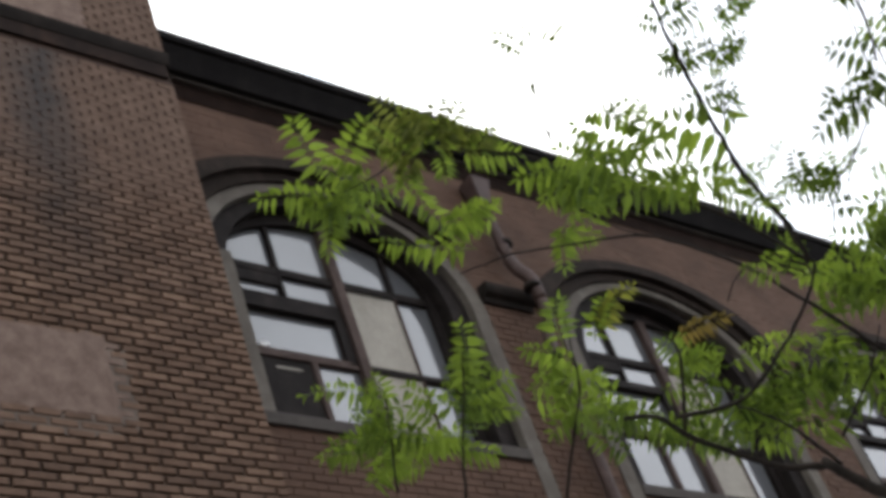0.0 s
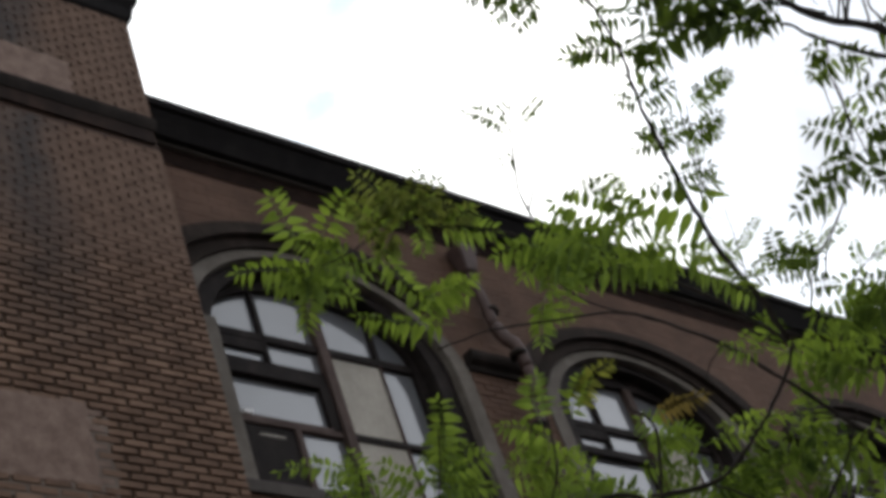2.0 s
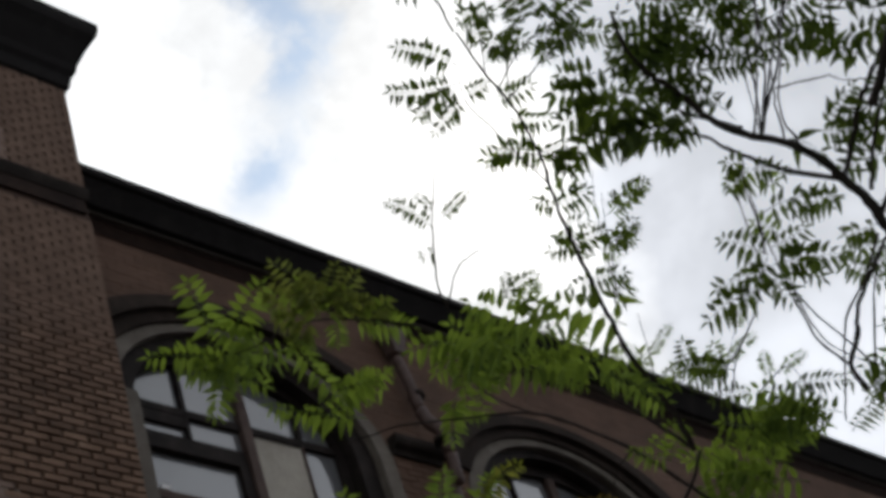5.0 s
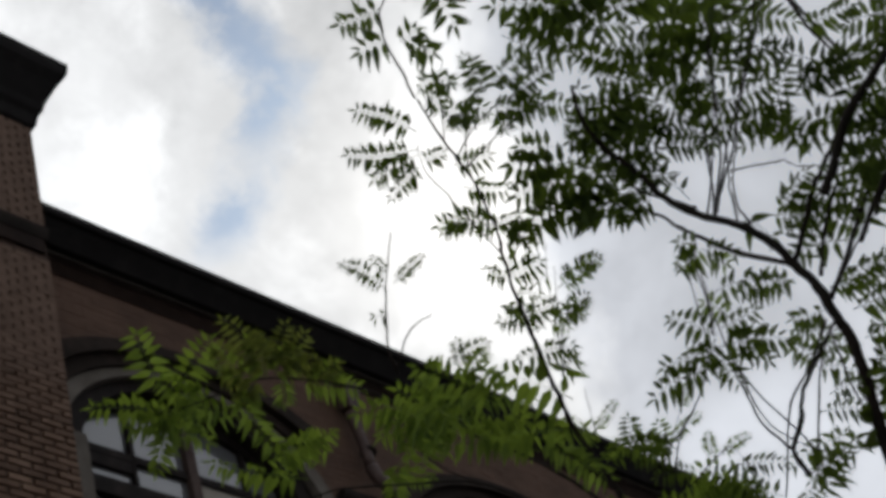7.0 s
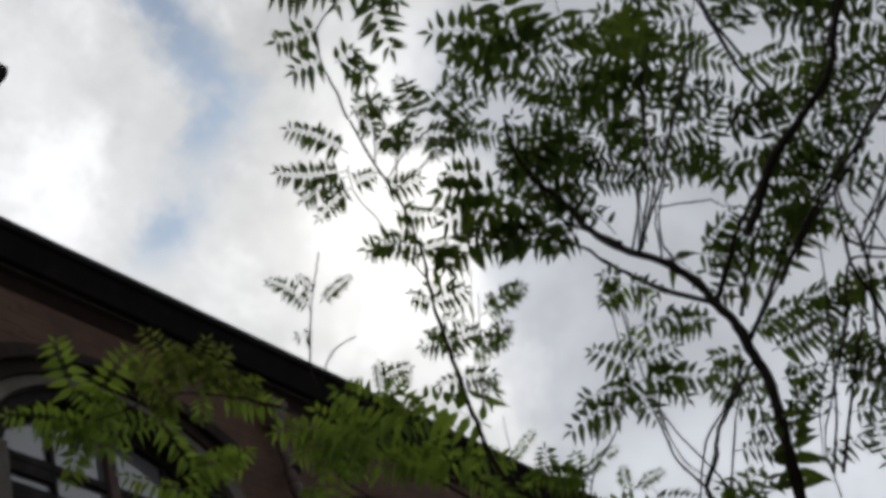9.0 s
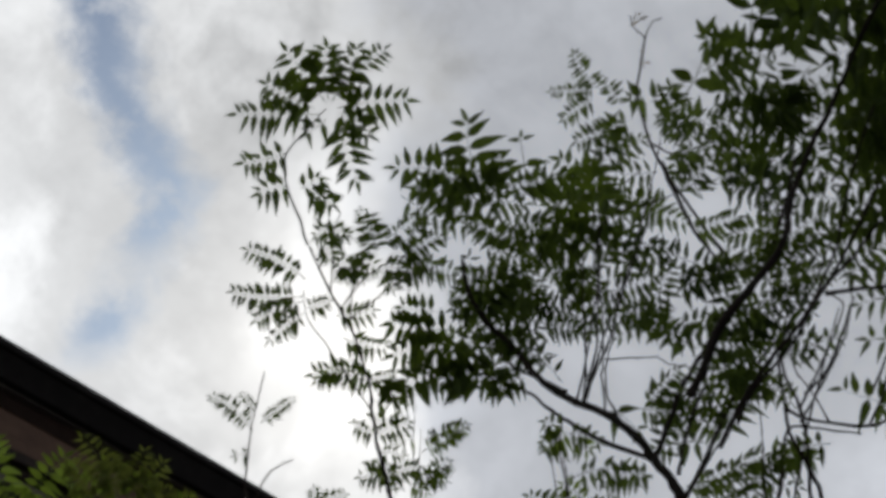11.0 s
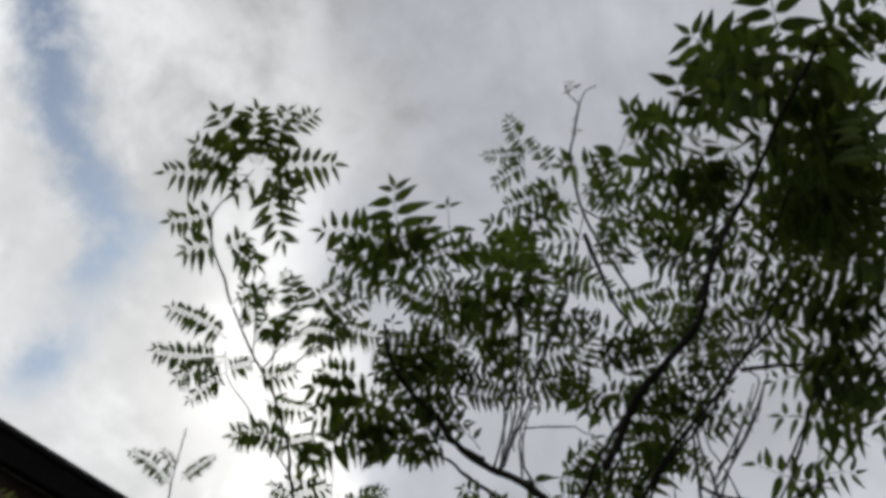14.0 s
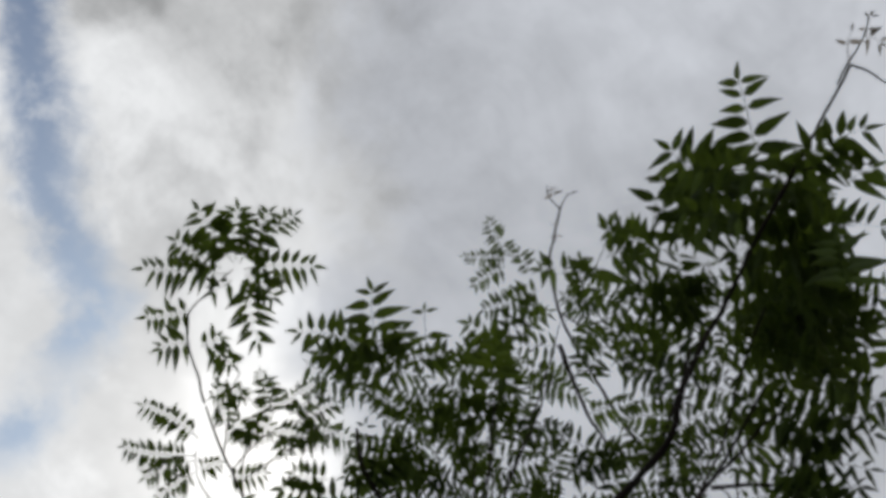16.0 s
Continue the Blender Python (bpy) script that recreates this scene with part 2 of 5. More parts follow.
def part(name, bm, material, parent=None, label=""):
    bmesh.ops.recalc_face_normals(bm, faces=bm.faces)
    me = bpy.data.meshes.new(name)
    bm.to_mesh(me)
    bm.free()
    me.materials.append(material)
    ob = new(name, me)
    if parent is not None:
        ob.parent = parent
        if parent.parent is None:
            ob.matrix_parent_inverse = Matrix.Translation(-parent.location)
    if label:
        tagged(ob, label)
    return ob


def box_bm(lo, hi, bevel=0.0, bm=None):
    bm = bm or bmesh.new()
    r = bmesh.ops.create_cube(bm, size=1)
    c, s = [(a + b) / 2 for a, b in zip(lo, hi)], [b - a for a, b in zip(lo, hi)]
    for v in r["verts"]:
        v.co = Vector((c[i] + v.co[i] * s[i] for i in range(3)))
    if bevel:
        es = list({e for v in r["verts"] for e in v.link_edges})
        bmesh.ops.bevel(bm, geom=es, offset=bevel, segments=2, affect="EDGES", profile=0.7)
    return bm


def box(name, lo, hi, material, parent=None, label="", bevel=0.0):
    return part(name, box_bm(lo, hi, bevel), material, parent, label)


def extrude_x(name, profile, x0, x1, material, parent=None, label=""):
    """A closed (y, z) profile run along x."""
    k = len(profile)
    verts = [(x, y, z) for x in (x0, x1) for y, z in profile]
    faces = [(i, (i + 1) % k, k + (i + 1) % k, k + i) for i in range(k)] + [tuple(range(k))[::-1], tuple(range(k, 2 * k))]
    ob = mesh_object(name, verts, faces, material, parent, label)
    bm = bmesh.new()
    bm.from_mesh(ob.data)
    bmesh.ops.recalc_face_normals(bm, faces=bm.faces)
    bm.to_mesh(ob.data)
    bm.free()
    return ob


def thing(name, at, label, category, group="", kind=""):
    ob = new(name)
    ob.location = at
    ob.empty_display_size = 0.2
    return tagged(ob, label, category, group, kind)


# ---- ground ----
ground = mesh_object("ground", [(-600, -600, 0), (600, -600, 0), (600, 600, 0), (-600, 600, 0)], [(0, 1, 2, 3)], GROUND)
tagged(ground, "worn dark grey asphalt yard at the foot of the building", "ground", kind="structure")

# ---- the plan of the facade ----
WALL_Y, PIER_Y = 0.30, 0.0        # faces of window wall and of the corner pier
FRAME_Y = 0.55                    # window frames
EAVE_Z = 11.36
CENTRES = (1.50, 5.43, 9.36, 13.29)
DROP = (0.0, -0.20, -0.30, -0.30)  # windows lowered along the wall to fit the camera's view
SILL_Z, SPRING_Z = 7.62, 9.10
OPEN_A, OPEN_H = 1.15, 0.90       # clear opening: half width and rise
RING_A, RING_H = 1.52, 1.05       # stone surround
HOOD_A, HOOD_H, HOOD_Z = 1.93, 1.2, 9.15
GLASS_A, GLASS_H, GLASS_Z = 1.06, 0.56, 9.32
COURSE, BRICK_L = 0.0685, 0.211


def arch(a, h, n=28, x0=0.0, z0=SPRING_Z):
    return [(x0 - a * math.cos(math.pi * i / n), z0 + h * math.sin(math.pi * i / n)) for i in range(n + 1)]


def band(name, a, b, y0, y1, low, material, parent, label=""):
    """A band between two rows of (x, z) points, run down to z = low at both sides, from y0 (front) back to y1."""
    if low is not None:
        a = [(a[0][0], low)] + a + [(a[-1][0], low)]
        b = [(b[0][0], low)] + b + [(b[-1][0], low)]
    k = len(a)
    verts = [(x, y0, z) for x, z in a] + [(x, y0, z) for x, z in b] + [(x, y1, z) for x, z in a] + [(x, y1, z) for x, z in b]
    faces = []
    for i in range(k - 1):
        faces += [(i, i + 1, k + i + 1, k + i), (2 * k + i, 3 * k + i, 3 * k + i + 1, 2 * k + i + 1),
                  (i, 2 * k + i, 2 * k + i + 1, i + 1), (k + i, k + i + 1, 3 * k + i + 1, 3 * k + i)]
    faces += [(0, k, 3 * k, 2 * k), (k - 1, 3 * k - 1, 4 * k - 1, 2 * k - 1)]
    return mesh_object(name, verts, faces, material, parent, label)


def ring_top(x, a=RING_A, h=RING_H, z0=SPRING_Z):
    return z0 + h * math.sqrt(max(0.0, 1 - (x / a) ** 2))


def hood_top(x):
    return HOOD_Z + HOOD_H * math.sqrt(max(0.0, 1 - (x / HOOD_A) ** 2))


def wall_with_arches():
    """Window wall: core set back behind its bricks, arched openings cut through."""
    x_end, top, y0, y1 = 16.0, 11.3, WALL_Y + 0.004, WALL_Y + 0.42
    verts, faces = [], []

    def quad(*p):
        i = len(verts)
        verts.extend(p)
        faces.append((i, i + 1, i + 2, i + 3))

    x = -0.05
    for cx, dz in zip(CENTRES, DROP):
        sill = SILL_Z + dz
        a = arch(RING_A - 0.02, RING_H - 0.02, x0=cx, z0=SPRING_Z + dz)
        quad((x, y0, 0), (cx - RING_A + 0.02, y0, 0), (cx - RING_A + 0.02, y0, top), (x, y0, top))
        for (xa, za), (xb, zb) in zip(a, a[1:]):
            quad((xa, y0, za), (xb, y0, zb), (xb, y0, top), (xa, y0, top))
            quad((xa, y0, za), (xa, y1, za), (xb, y1, zb), (xb, y0, zb))
        xl, xr = a[0][0], a[-1][0]
        quad((xl, y0, 0), (xr, y0, 0), (xr, y0, sill), (xl, y0, sill))
        quad((xl, y0, sill), (xr, y0, sill), (xr, y1, sill), (xl, y1, sill))
        for xs in (xl, xr):
            quad((xs, y0, sill), (xs, y1, sill), (xs, y1, SPRING_Z + dz), (xs, y0, SPRING_Z + dz))
        x = xr
    quad((x, y0, 0), (x_end, y0, 0), (x_end, y0, top), (x, y0, top))
    return mesh_object("wall_south", verts, faces, MORTAR_WALL)


wall = tagged(wall_with_arches(), "brown brick wall with a row of arched windows", "wall", kind="structure")
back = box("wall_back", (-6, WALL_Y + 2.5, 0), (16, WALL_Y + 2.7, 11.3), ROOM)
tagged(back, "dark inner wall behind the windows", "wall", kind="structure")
end = box("wall_east", (16.0, WALL_Y, 0), (16.3, 3.0, 11.42), MORTAR_WALL)
tagged(end, "plain brown brick end wall", "wall", kind="structure")
cap = box("roof_pier", (-6, -0.2, 13.0), (0.2, 3.0, 13.08), TAR)
tagged(cap, "flat black tarred roof over the corner pier", "roof", kind="structure")
# unseen wall added behind the camera to cut the low sky light
sky_blocker = box("wall_opposite", (-30, -19.0, 0), (30, -18.6, 10.5), BRICK_FAR)
tagged(sky_blocker, "plain brown wall added out of view to dim the low sky light", "wall", kind="structure")
roof = box("roof", (-0.1, 0.3, 11.3), (16, 3.0, 11.42), TAR)
tagged(roof, "flat black tarred roof", "roof", kind="structure")

pier = box("wall_pier", (-6, PIER_Y + 0.022, 0), (-0.012, 3.0, 12.3), MORTAR)
tagged(pier, "projecting tan-brown brick corner pier with raked joints", "wall", kind="structure")

# ---- cornices ----
E = EAVE_Z
eave = thing("cornice", (0, 0.2, 11), "deep black metal eave cornice along the wall top", "cornice", kind="structure")
extrude_x("gutter", [(0.04, E), (0.035, E - 0.05), (0.05, E - 0.065), (0.32, E - 0.065), (0.32, E)], 0.0, 16, TAR, eave)
extrude_x("soffit_moulding", [(0.075, E - 0.067), (0.09, E - 0.10), (0.15, E - 0.19), (0.19, E - 0.26), (0.305, E - 0.27), (0.305, E - 0.067)], 0.0, 16, TAR, eave)
# paler than the cornice around it: the lit lip is put into the colour
extrude_x("bed_moulding", [(0.245, E - 0.272), (0.247, E - 0.284), (0.27, E - 0.292), (0.306, E - 0.292), (0.306, E - 0.272)], 0.0, 16, SILL, eave, "bed moulding under the soffit, grey for its lit lip")
extrude_x("drip_edge", [(0.028, E + 0.002), (0.028, E + 0.02), (0.1, E + 0.03), (0.1, E + 0.002)], 0.0, 16, LEAD, eave, "dull grey metal drip edge")


def pier_cornice():
    top = thing("pier_cornice", (-3, 0, 12.3), "flared black cornice capping the corner pier", "cornice", kind="structure")
    prof = [(0.0, 12.27), (0.03, 12.3), (0.05, 12.42), (0.085, 12.48), (0.10, 12.56), (0.20, 12.80), (0.26, 12.90), (0.275, 12.97), (0.28, 13.06), (0.0, 13.1)]
    verts, faces = [], []
    for p, z in prof:
        verts += [(-6, -p, z), (p, -p, z), (p, 3.0, z)]
    for i in range(len(prof) - 1):
        for j in (0, 1):
            faces.append((3 * i + j, 3 * i + j + 1, 3 * i + j + 4, 3 * i + j + 3))
    mesh_object("moulding", verts, faces, TAR, top)
    return top


pier_cornice()

# ---- windows ----
wg = "arched windows in a row"


def bar(name, x0, x1, z0, z1, parent, material=FRAME, y0=FRAME_Y - 0.03, y1=FRAME_Y + 0.04):
    return box(name, (x0, y0, z0), (x1, y1, z1), material, parent, bevel=0.008)


def glass_top(x):
    return GLASS_Z + GLASS_H * math.sqrt(max(0.0, 1 - (x / GLASS_A) ** 2))


def pane(name, cx, x0, x1, z0, z1, parent, material=GLASS, y=FRAME_Y + 0.01, arched=False, dz=0.0, label="", tilt=0.0):
    n = 8 if arched else 1
    xs = [(x0 + (x1 - x0) * i / n) for i in range(n + 1)]
    lo = [(cx + x, z0) for x in xs]
    hi = [(cx + x, glass_top(x) + 0.02 + dz if arched else z1) for x in xs]
    verts = [(x, yy - tilt * (z - z0), z) for yy in (y, y + 0.006) for x, z in lo + hi]
    k = n + 1
    faces = []
    for i in range(n):
        faces += [(i, i + 1, k + i + 1, k + i), (2 * k + i, 3 * k + i, 3 * k + i + 1, 2 * k + i + 1)]
    faces += [(0, k, 3 * k, 2 * k), (n, 2 * k + n, 3 * k + n, k + n)]
    return mesh_object(name, verts, faces, material, parent, label)


def arched_window(index, cx, dz):
    w = thing("window_%d" % index, (cx, FRAME_Y, SILL_Z + dz), "tall arched window with dark frames and sky-reflecting panes", "window", wg, "structure")
    spring, sill = SPRING_Z + dz, SILL_Z + dz
    step_a, step_h = RING_A - 0.17, RING_H - 0.07
    band("surround", arch(step_a, step_h, x0=cx, z0=spring), arch(RING_A, RING_H, x0=cx, z0=spring), WALL_Y - 0.012, FRAME_Y + 0.08, sill - 1.3, STONE, w, "weathered grey stone surround")
    # reveal takes the near-black frame colour for shade in the deep recess
    band("reveal", arch(OPEN_A, OPEN_H, x0=cx, z0=spring), arch(step_a - 0.003, step_h - 0.003, x0=cx, z0=spring), WALL_Y + 0.07, FRAME_Y + 0.08, sill, FRAME, w, "inner reveal with the recess shade in its dark colour")
    turns = [math.radians(20 + (118 if index == 1 else 146) * i / 40) for i in range(41)]
    low = [(cx - (RING_A + 0.004) * math.cos(q), spring + (RING_H + 0.004) * math.sin(q)) for q in turns]
    high = [(cx - HOOD_A * math.cos(q), HOOD_Z + dz + HOOD_H * math.sin(q)) for q in turns]
    mid = [(0.55 * p + 0.45 * u, 0.55 * q + 0.45 * v) for (p, q), (u, v) in zip(low, high)]
    band("hood", low, mid, WALL_Y - 0.045, WALL_Y + 0.05, None, HOOD_STONE, w, "dark hood moulding over the arch")
    band("hood", mid, high, WALL_Y - 0.11, WALL_Y + 0.05, None, HOOD_STONE, w, "dark hood moulding over the arch")
    gl = [(cx + x, glass_top(x) + dz) for x in [-GLASS_A * math.cos(math.pi * i / 28) for i in range(29)]]
    band("frame", gl, arch(OPEN_A + 0.01, OPEN_H + 0.01, x0=cx, z0=spring), FRAME_Y - 0.05, FRAME_Y + 0.05, sill, FRAME, w)
    box("sill", (cx - step_a + 0.004, WALL_Y - 0.03, sill - 0.11), (cx + step_a - 0.004, FRAME_Y + 0.05, sill), SILL, w, "dark weathered stone sill", 0.012)
    if index == 1:
        box("jamb", (0.18, FRAME_Y - 0.195, 6.3), (0.40, FRAME_Y + 0.06, 9.25), STONE, w, "grey rendered jamb beside the corner pier", 0.01)
    g, T, L, m = GLASS_A, 9.31 + dz, 8.42 + dz, 0.07
    bar("transom", cx - g, cx + g, T - 0.045, T + 0.035, w)
    bar("mullion", cx + m - 0.05, cx + m + 0.05, sill, GLASS_Z + GLASS_H + dz, w, MULLION, FRAME_Y - 0.06)
    for x in (m - 0.6, m + 0.62):
        bar("glazing_bar", cx + x - 0.024, cx + x + 0.024, T, glass_top(x) + dz + 0.04, w)
    for x0, x1 in ((-g, m - 0.6), (m - 0.6, m), (m, m + 0.62), (m + 0.62, g)):
        pane("pane", cx, x0, x1, T, 12, w, arched=True, dz=dz)
    # opening half: black bars for dark gaps at the lowered upper sash, big pane, dark infill and small pane
    low_rail = 8.89 if index == 1 else 8.965
    # solid black bar where the lowered sash leaves a dark gap
    bar("sash_rail", cx - g, cx + m - 0.05, low_rail + dz, 9.05 + dz, w, FRAME, FRAME_Y - 0.02)
    bar("glazing_bar", cx + m - 0.622, cx + m - 0.578, 9.05 + dz, T, w)
    bar("sash_stile", cx + m - 0.15, cx + m - 0.05, L, low_rail + 0.01 + dz, w)
    bar("rail", cx - g, cx + m - 0.05, L - 0.04, L + 0.04, w, MULLION)
    pane("pane", cx, -g, m, 9.05 + dz, T, w)
    pane("pane", cx, -g, m, L, low_rail + 0.01 + dz, w, y=FRAME_Y + 0.02)
    if index == 1:
        # opaque slab put in for a dark reflecting pane
        bar("infill_panel", cx - g, cx + m - 0.54, sill, L - 0.04, w, FRAME, FRAME_Y - 0.01)
    else:
        pane("pane", cx, -g, m - 0.54, sill, L, w)
    bar("stile", cx + m - 0.54, cx + m - 0.48, sill, L - 0.04, w, MULLION)
    pane("pane", cx, m - 0.48, m, sill, L, w)
    # fixed half: pale boards and a narrow light
    pane("board", cx, m + 0.05, m + 0.62, L + 0.02, T - 0.03, w, BOARD, FRAME_Y - 0.006, label="pale painted board filling the light")
    pane("board", cx, m + 0.05, m + 0.62, sill, L - 0.02, w, BOARD, FRAME_Y - 0.006, label="pale painted board filling the light")
    bar("rail", cx + m + 0.05, cx + g, L - 0.03, L + 0.03, w)
    pane("pane", cx, m + 0.62, g, sill, T, w)
    bar("stile", cx + m + 0.612, cx + m + 0.63, sill, T, w, MULLION)
    bar("sash_rail", cx - g, cx + m - 0.62, 9.15 + dz, 9.265 + dz, w, FRAME, FRAME_Y - 0.024)
    bar("meeting_bead", cx - g, cx + m - 0.15, low_rail - 0.028 + dz, low_rail - 0.002 + dz, w, FRAME, FRAME_Y - 0.045)
    if index == 1:
        # pale bar painted for the bright strip across that dark pane
        box("slot", (cx - 0.82, FRAME_Y - 0.017, sill + 0.655), (cx - 0.58, FRAME_Y - 0.0105, sill + 0.672), BOARD, w, "thin pale bar for the bright strip on the dark pane")
        # small white block stands in for a bright reflection on the pane
        box("sash_lock", (cx - 0.92, FRAME_Y - 0.022, 8.475), (cx - 0.84, FRAME_Y + 0.018, 8.51), GLINT_WHITE, w, "small white block for a reflection on the pane", 0.006)
    return w


for i, (cx, dz) in enumerate(zip(CENTRES, DROP)):
    arched_window(i + 1, cx, dz)


def impost(cx, dz):
    ob = thing("impost", (cx, WALL_Y, 9.2 + dz), "dark moulded impost block on the pier between windows", "impost", "imposts between windows", "structure")
    x0, x1 = cx - 0.45, cx + 0.16
    extrude_x("block", [(WALL_Y - 0.035, 9.22 + dz), (WALL_Y - 0.045, 9.27 + dz), (WALL_Y - 0.10, 9.30 + dz), (WALL_Y - 0.12, 9.34 + dz), (WALL_Y - 0.12, 9.395 + dz), (WALL_Y + 0.05, 9.395 + dz), (WALL_Y + 0.05, 9.22 + dz)], x0, x1, DARK_STONE, ob)


for c0, c1, d0, d1 in zip(CENTRES, CENTRES[1:], DROP, DROP[1:]):
    impost((c0 + c1) / 2, max(d0, d1) if d0 == 0 else d1)

# flush brick frieze; the shadow band below the eave is in its colour
extrude_x("frieze", [(WALL_Y - 0.006, 10.87), (WALL_Y - 0.006, E - 0.294), (WALL_Y + 0.05, E - 0.294), (WALL_Y + 0.05, 10.87)], 0.0, 16, FRIEZE_SHADED)
tagged(bpy.data.objects["frieze"], "red brick frieze course darkened with the eave shade", "frieze", kind="structure")


# ---- pier band ----
ledge = thing("string_course", (-3, 0, 11), "grey stone ledge over a soldier-brick course dark with dirt and painted shade", "string course", kind="structure")
extrude_x("ledge", [(-0.03, 10.835), (-0.042, 10.87), (-0.055, 10.915), (-0.06, 10.955), (-0.045, 10.97), (0.02, 10.985), (0.02, 10.835)], -6, -0.02, DARK_STONE, ledge, "dark weathered stone ledge")
# soldier bricks: dirt and the shade below the ledge share one dark colour
soldier = box_bm((0, 0, 0), (0.0743, 0.045, 0.149), 0.0006)
for i in range(34):
    if i == 0:
        first = part("soldier_brick", soldier, BRICK_DIRT_SHADE, ledge)
        sb = first
    else:
        sb = new("soldier_brick", first.data)
        sb.parent = ledge
        sb.matrix_parent_inverse = Matrix.Translation(-ledge.location)
    sb.location = (-0.13 - i * 0.0745, -0.022 + 0.001 * (i % 5 == 3), 10.685)


# ---- tubes ----
def smooth_path(pts, sub=4, wobble=0.0, rnd=None):
    P = [Vector(p) for p in pts]
    Q = [P[0] * 2 - P[1]] + P + [P[-1] * 2 - P[-2]]
    out = []
    for i in range(1, len(Q) - 2):
        a, b, c, d = Q[i - 1:i + 3]
        for j in range(sub):
            t = j / sub
            v = 0.5 * ((2 * b) + (c - a) * t + (2 * a - 5 * b + 4 * c - d) * t * t + (3 * b - a - 3 * c + d) * t ** 3)
            if rnd and (i > 1 or j):
                v += Vector((rnd.uniform(-1, 1), rnd.uniform(-1, 1), rnd.uniform(-1, 1))) * wobble
            out.append(v)
    return out + [P[-1]]


def tube(name, pts, r0, r1, material, parent, sides=7, knots=0.0, rnd=None, label=""):
    k = len(pts)
    verts, faces = [], []
    up = Vector((0.3, 0.2, 1)).normalized()
    side = None
    for i, p in enumerate(pts):
        d = (pts[min(i + 1, k - 1)] - pts[max(i - 1, 0)]).normalized()
        side = (side - d * side.dot(d)).normalized() if side else d.cross(up if abs(d.dot(up)) < 0.95 else Vector((1, 0, 0))).normalized()
        other = d.cross(side)
        r = r0 + (r1 - r0) * i / (k - 1)
        if rnd:
            r *= 1 + rnd.uniform(-knots, knots) + (knots * 1.6 if rnd.random() < 0.12 else 0)
        for j in range(sides):
            a = 2 * math.pi * j / sides
            verts.append(p + (side * math.cos(a) + other * math.sin(a)) * r)
    for i in range(k - 1):
        for j in range(sides):
            faces.append((i * sides + j, i * sides + (j + 1) % sides, (i + 1) * sides + (j + 1) % sides, (i + 1) * sides + j))
    faces += [tuple(range(sides))[::-1], tuple(range((k - 1) * sides, k * sides))]
    ob = mesh_object(name, verts, faces, material, parent, label)
    ob.data.polygons.foreach_set("use_smooth", [True] * len(ob.data.polygons))
    return ob


# ---- downpipe ----
pipe = thing("downpipe", (3.5, 0.2, 8), "rusty pinkish-brown downpipe with a hopper head on the wall", "downpipe")
tube("upper_pipe", smooth_path([(3.42, 0.20, 10.40), (3.46, 0.19, 10.1), (3.47, 0.18, 9.75)]), 0.055, 0.055, PIPE, pipe, 12)
tube("elbow", smooth_path([(3.47, 0.18, 9.75), (3.48, 0.14, 9.6), (3.53, 0.08, 9.45), (3.54, 0.07, 9.2)]), 0.066, 0.062, PIPE, pipe, 12)
tube("lower_pipe", smooth_path([(3.54, 0.07, 9.2), (3.54, 0.1, 8.9), (3.54, 0.18, 8.5), (3.54, 0.2, 4), (3.54, 0.2, 0.0)]), 0.055, 0.055, PIPE, pipe, 12)
bm = box_bm((3.30, 0.08, 10.42), (3.56, 0.285, 10.72))
for v in bm.verts:
    if v.co.z < 10.5:
        v.co.x = 3.42 + (v.co.x - 3.42) * 0.55
        v.co.y = 0.2 + (v.co.y - 0.2) * 0.6
bmesh.ops.bevel(bm, geom=list(bm.edges), offset=0.012, segments=2, affect="EDGES")
part("hopper", bm, PIPE, pipe, "box-shaped hopper head")
for z, y in ((9.95, 0.19), (9.35, 0.08), (8.6, 0.17)):
    tube("bracket", [Vector((3.5, y, z - 0.025)), Vector((3.5, y, z + 0.025))], 0.08, 0.08, DARK_STONE, pipe, 12)


# ---- wall patches ----
def patch(name, x0, x1, z0, z1, y, material, label, seed, ragged=0.04):
    """A skim of mortar with a ragged edge, a few millimetres proud of the brick."""
    r = random.Random(seed)
    n = 22
    ring = []
    for i in range(4 * n):
        s, t = divmod(i, n)
        u = t / n
        x, z = ((x0 + (x1 - x0) * u, z0), (x1, z0 + (z1 - z0) * u), (x1 - (x1 - x0) * u, z1), (x0, z1 - (z1 - z0) * u))[s]
        ring.append((x + r.uniform(-ragged, ragged), z + r.uniform(-ragged, ragged)))
    k = len(ring)
    cx, cz = (x0 + x1) / 2, (z0 + z1) / 2
    verts = [(x, y, z) for x, z in ring] + [(x, y + 0.02, z) for x, z in ring] + [(cx + (x - cx) * 0.97, y - 0.004, cz + (z - cz) * 0.95) for x, z in ring] + [(cx, y - 0.005, cz)]
    faces = []
    for i in range(k):
        j = (i + 1) % k
        faces += [(i, j, k + j, k + i), (i, 2 * k + i, 2 * k + j, j), (2 * k + i, 3 * k, 2 * k + j)]
    ob = mesh_object(name, verts, faces, material, pier, label)
    return ob


patch("parging", -2.6, -1.17, 7.14, 7.82, 0.001, PARGE, "pinkish mortar patch smeared over the brick", 4, 0.016)
patch("parging", -1.5, -1.03, 7.08, 7.72, 0.009, STAIN, "grey mortar smear beside the patch", 5, 0.028)
patch("parging", -2.6, -1.2, 6.98, 7.15, 0.011, STAIN, "grey mortar smear under the patch", 8, 0.03)
patch("parging", -2.6, -0.74, 11.0, 11.43, 0.001, PARGE, "pinkish mortar patch smeared over the brick", 6, 0.016)


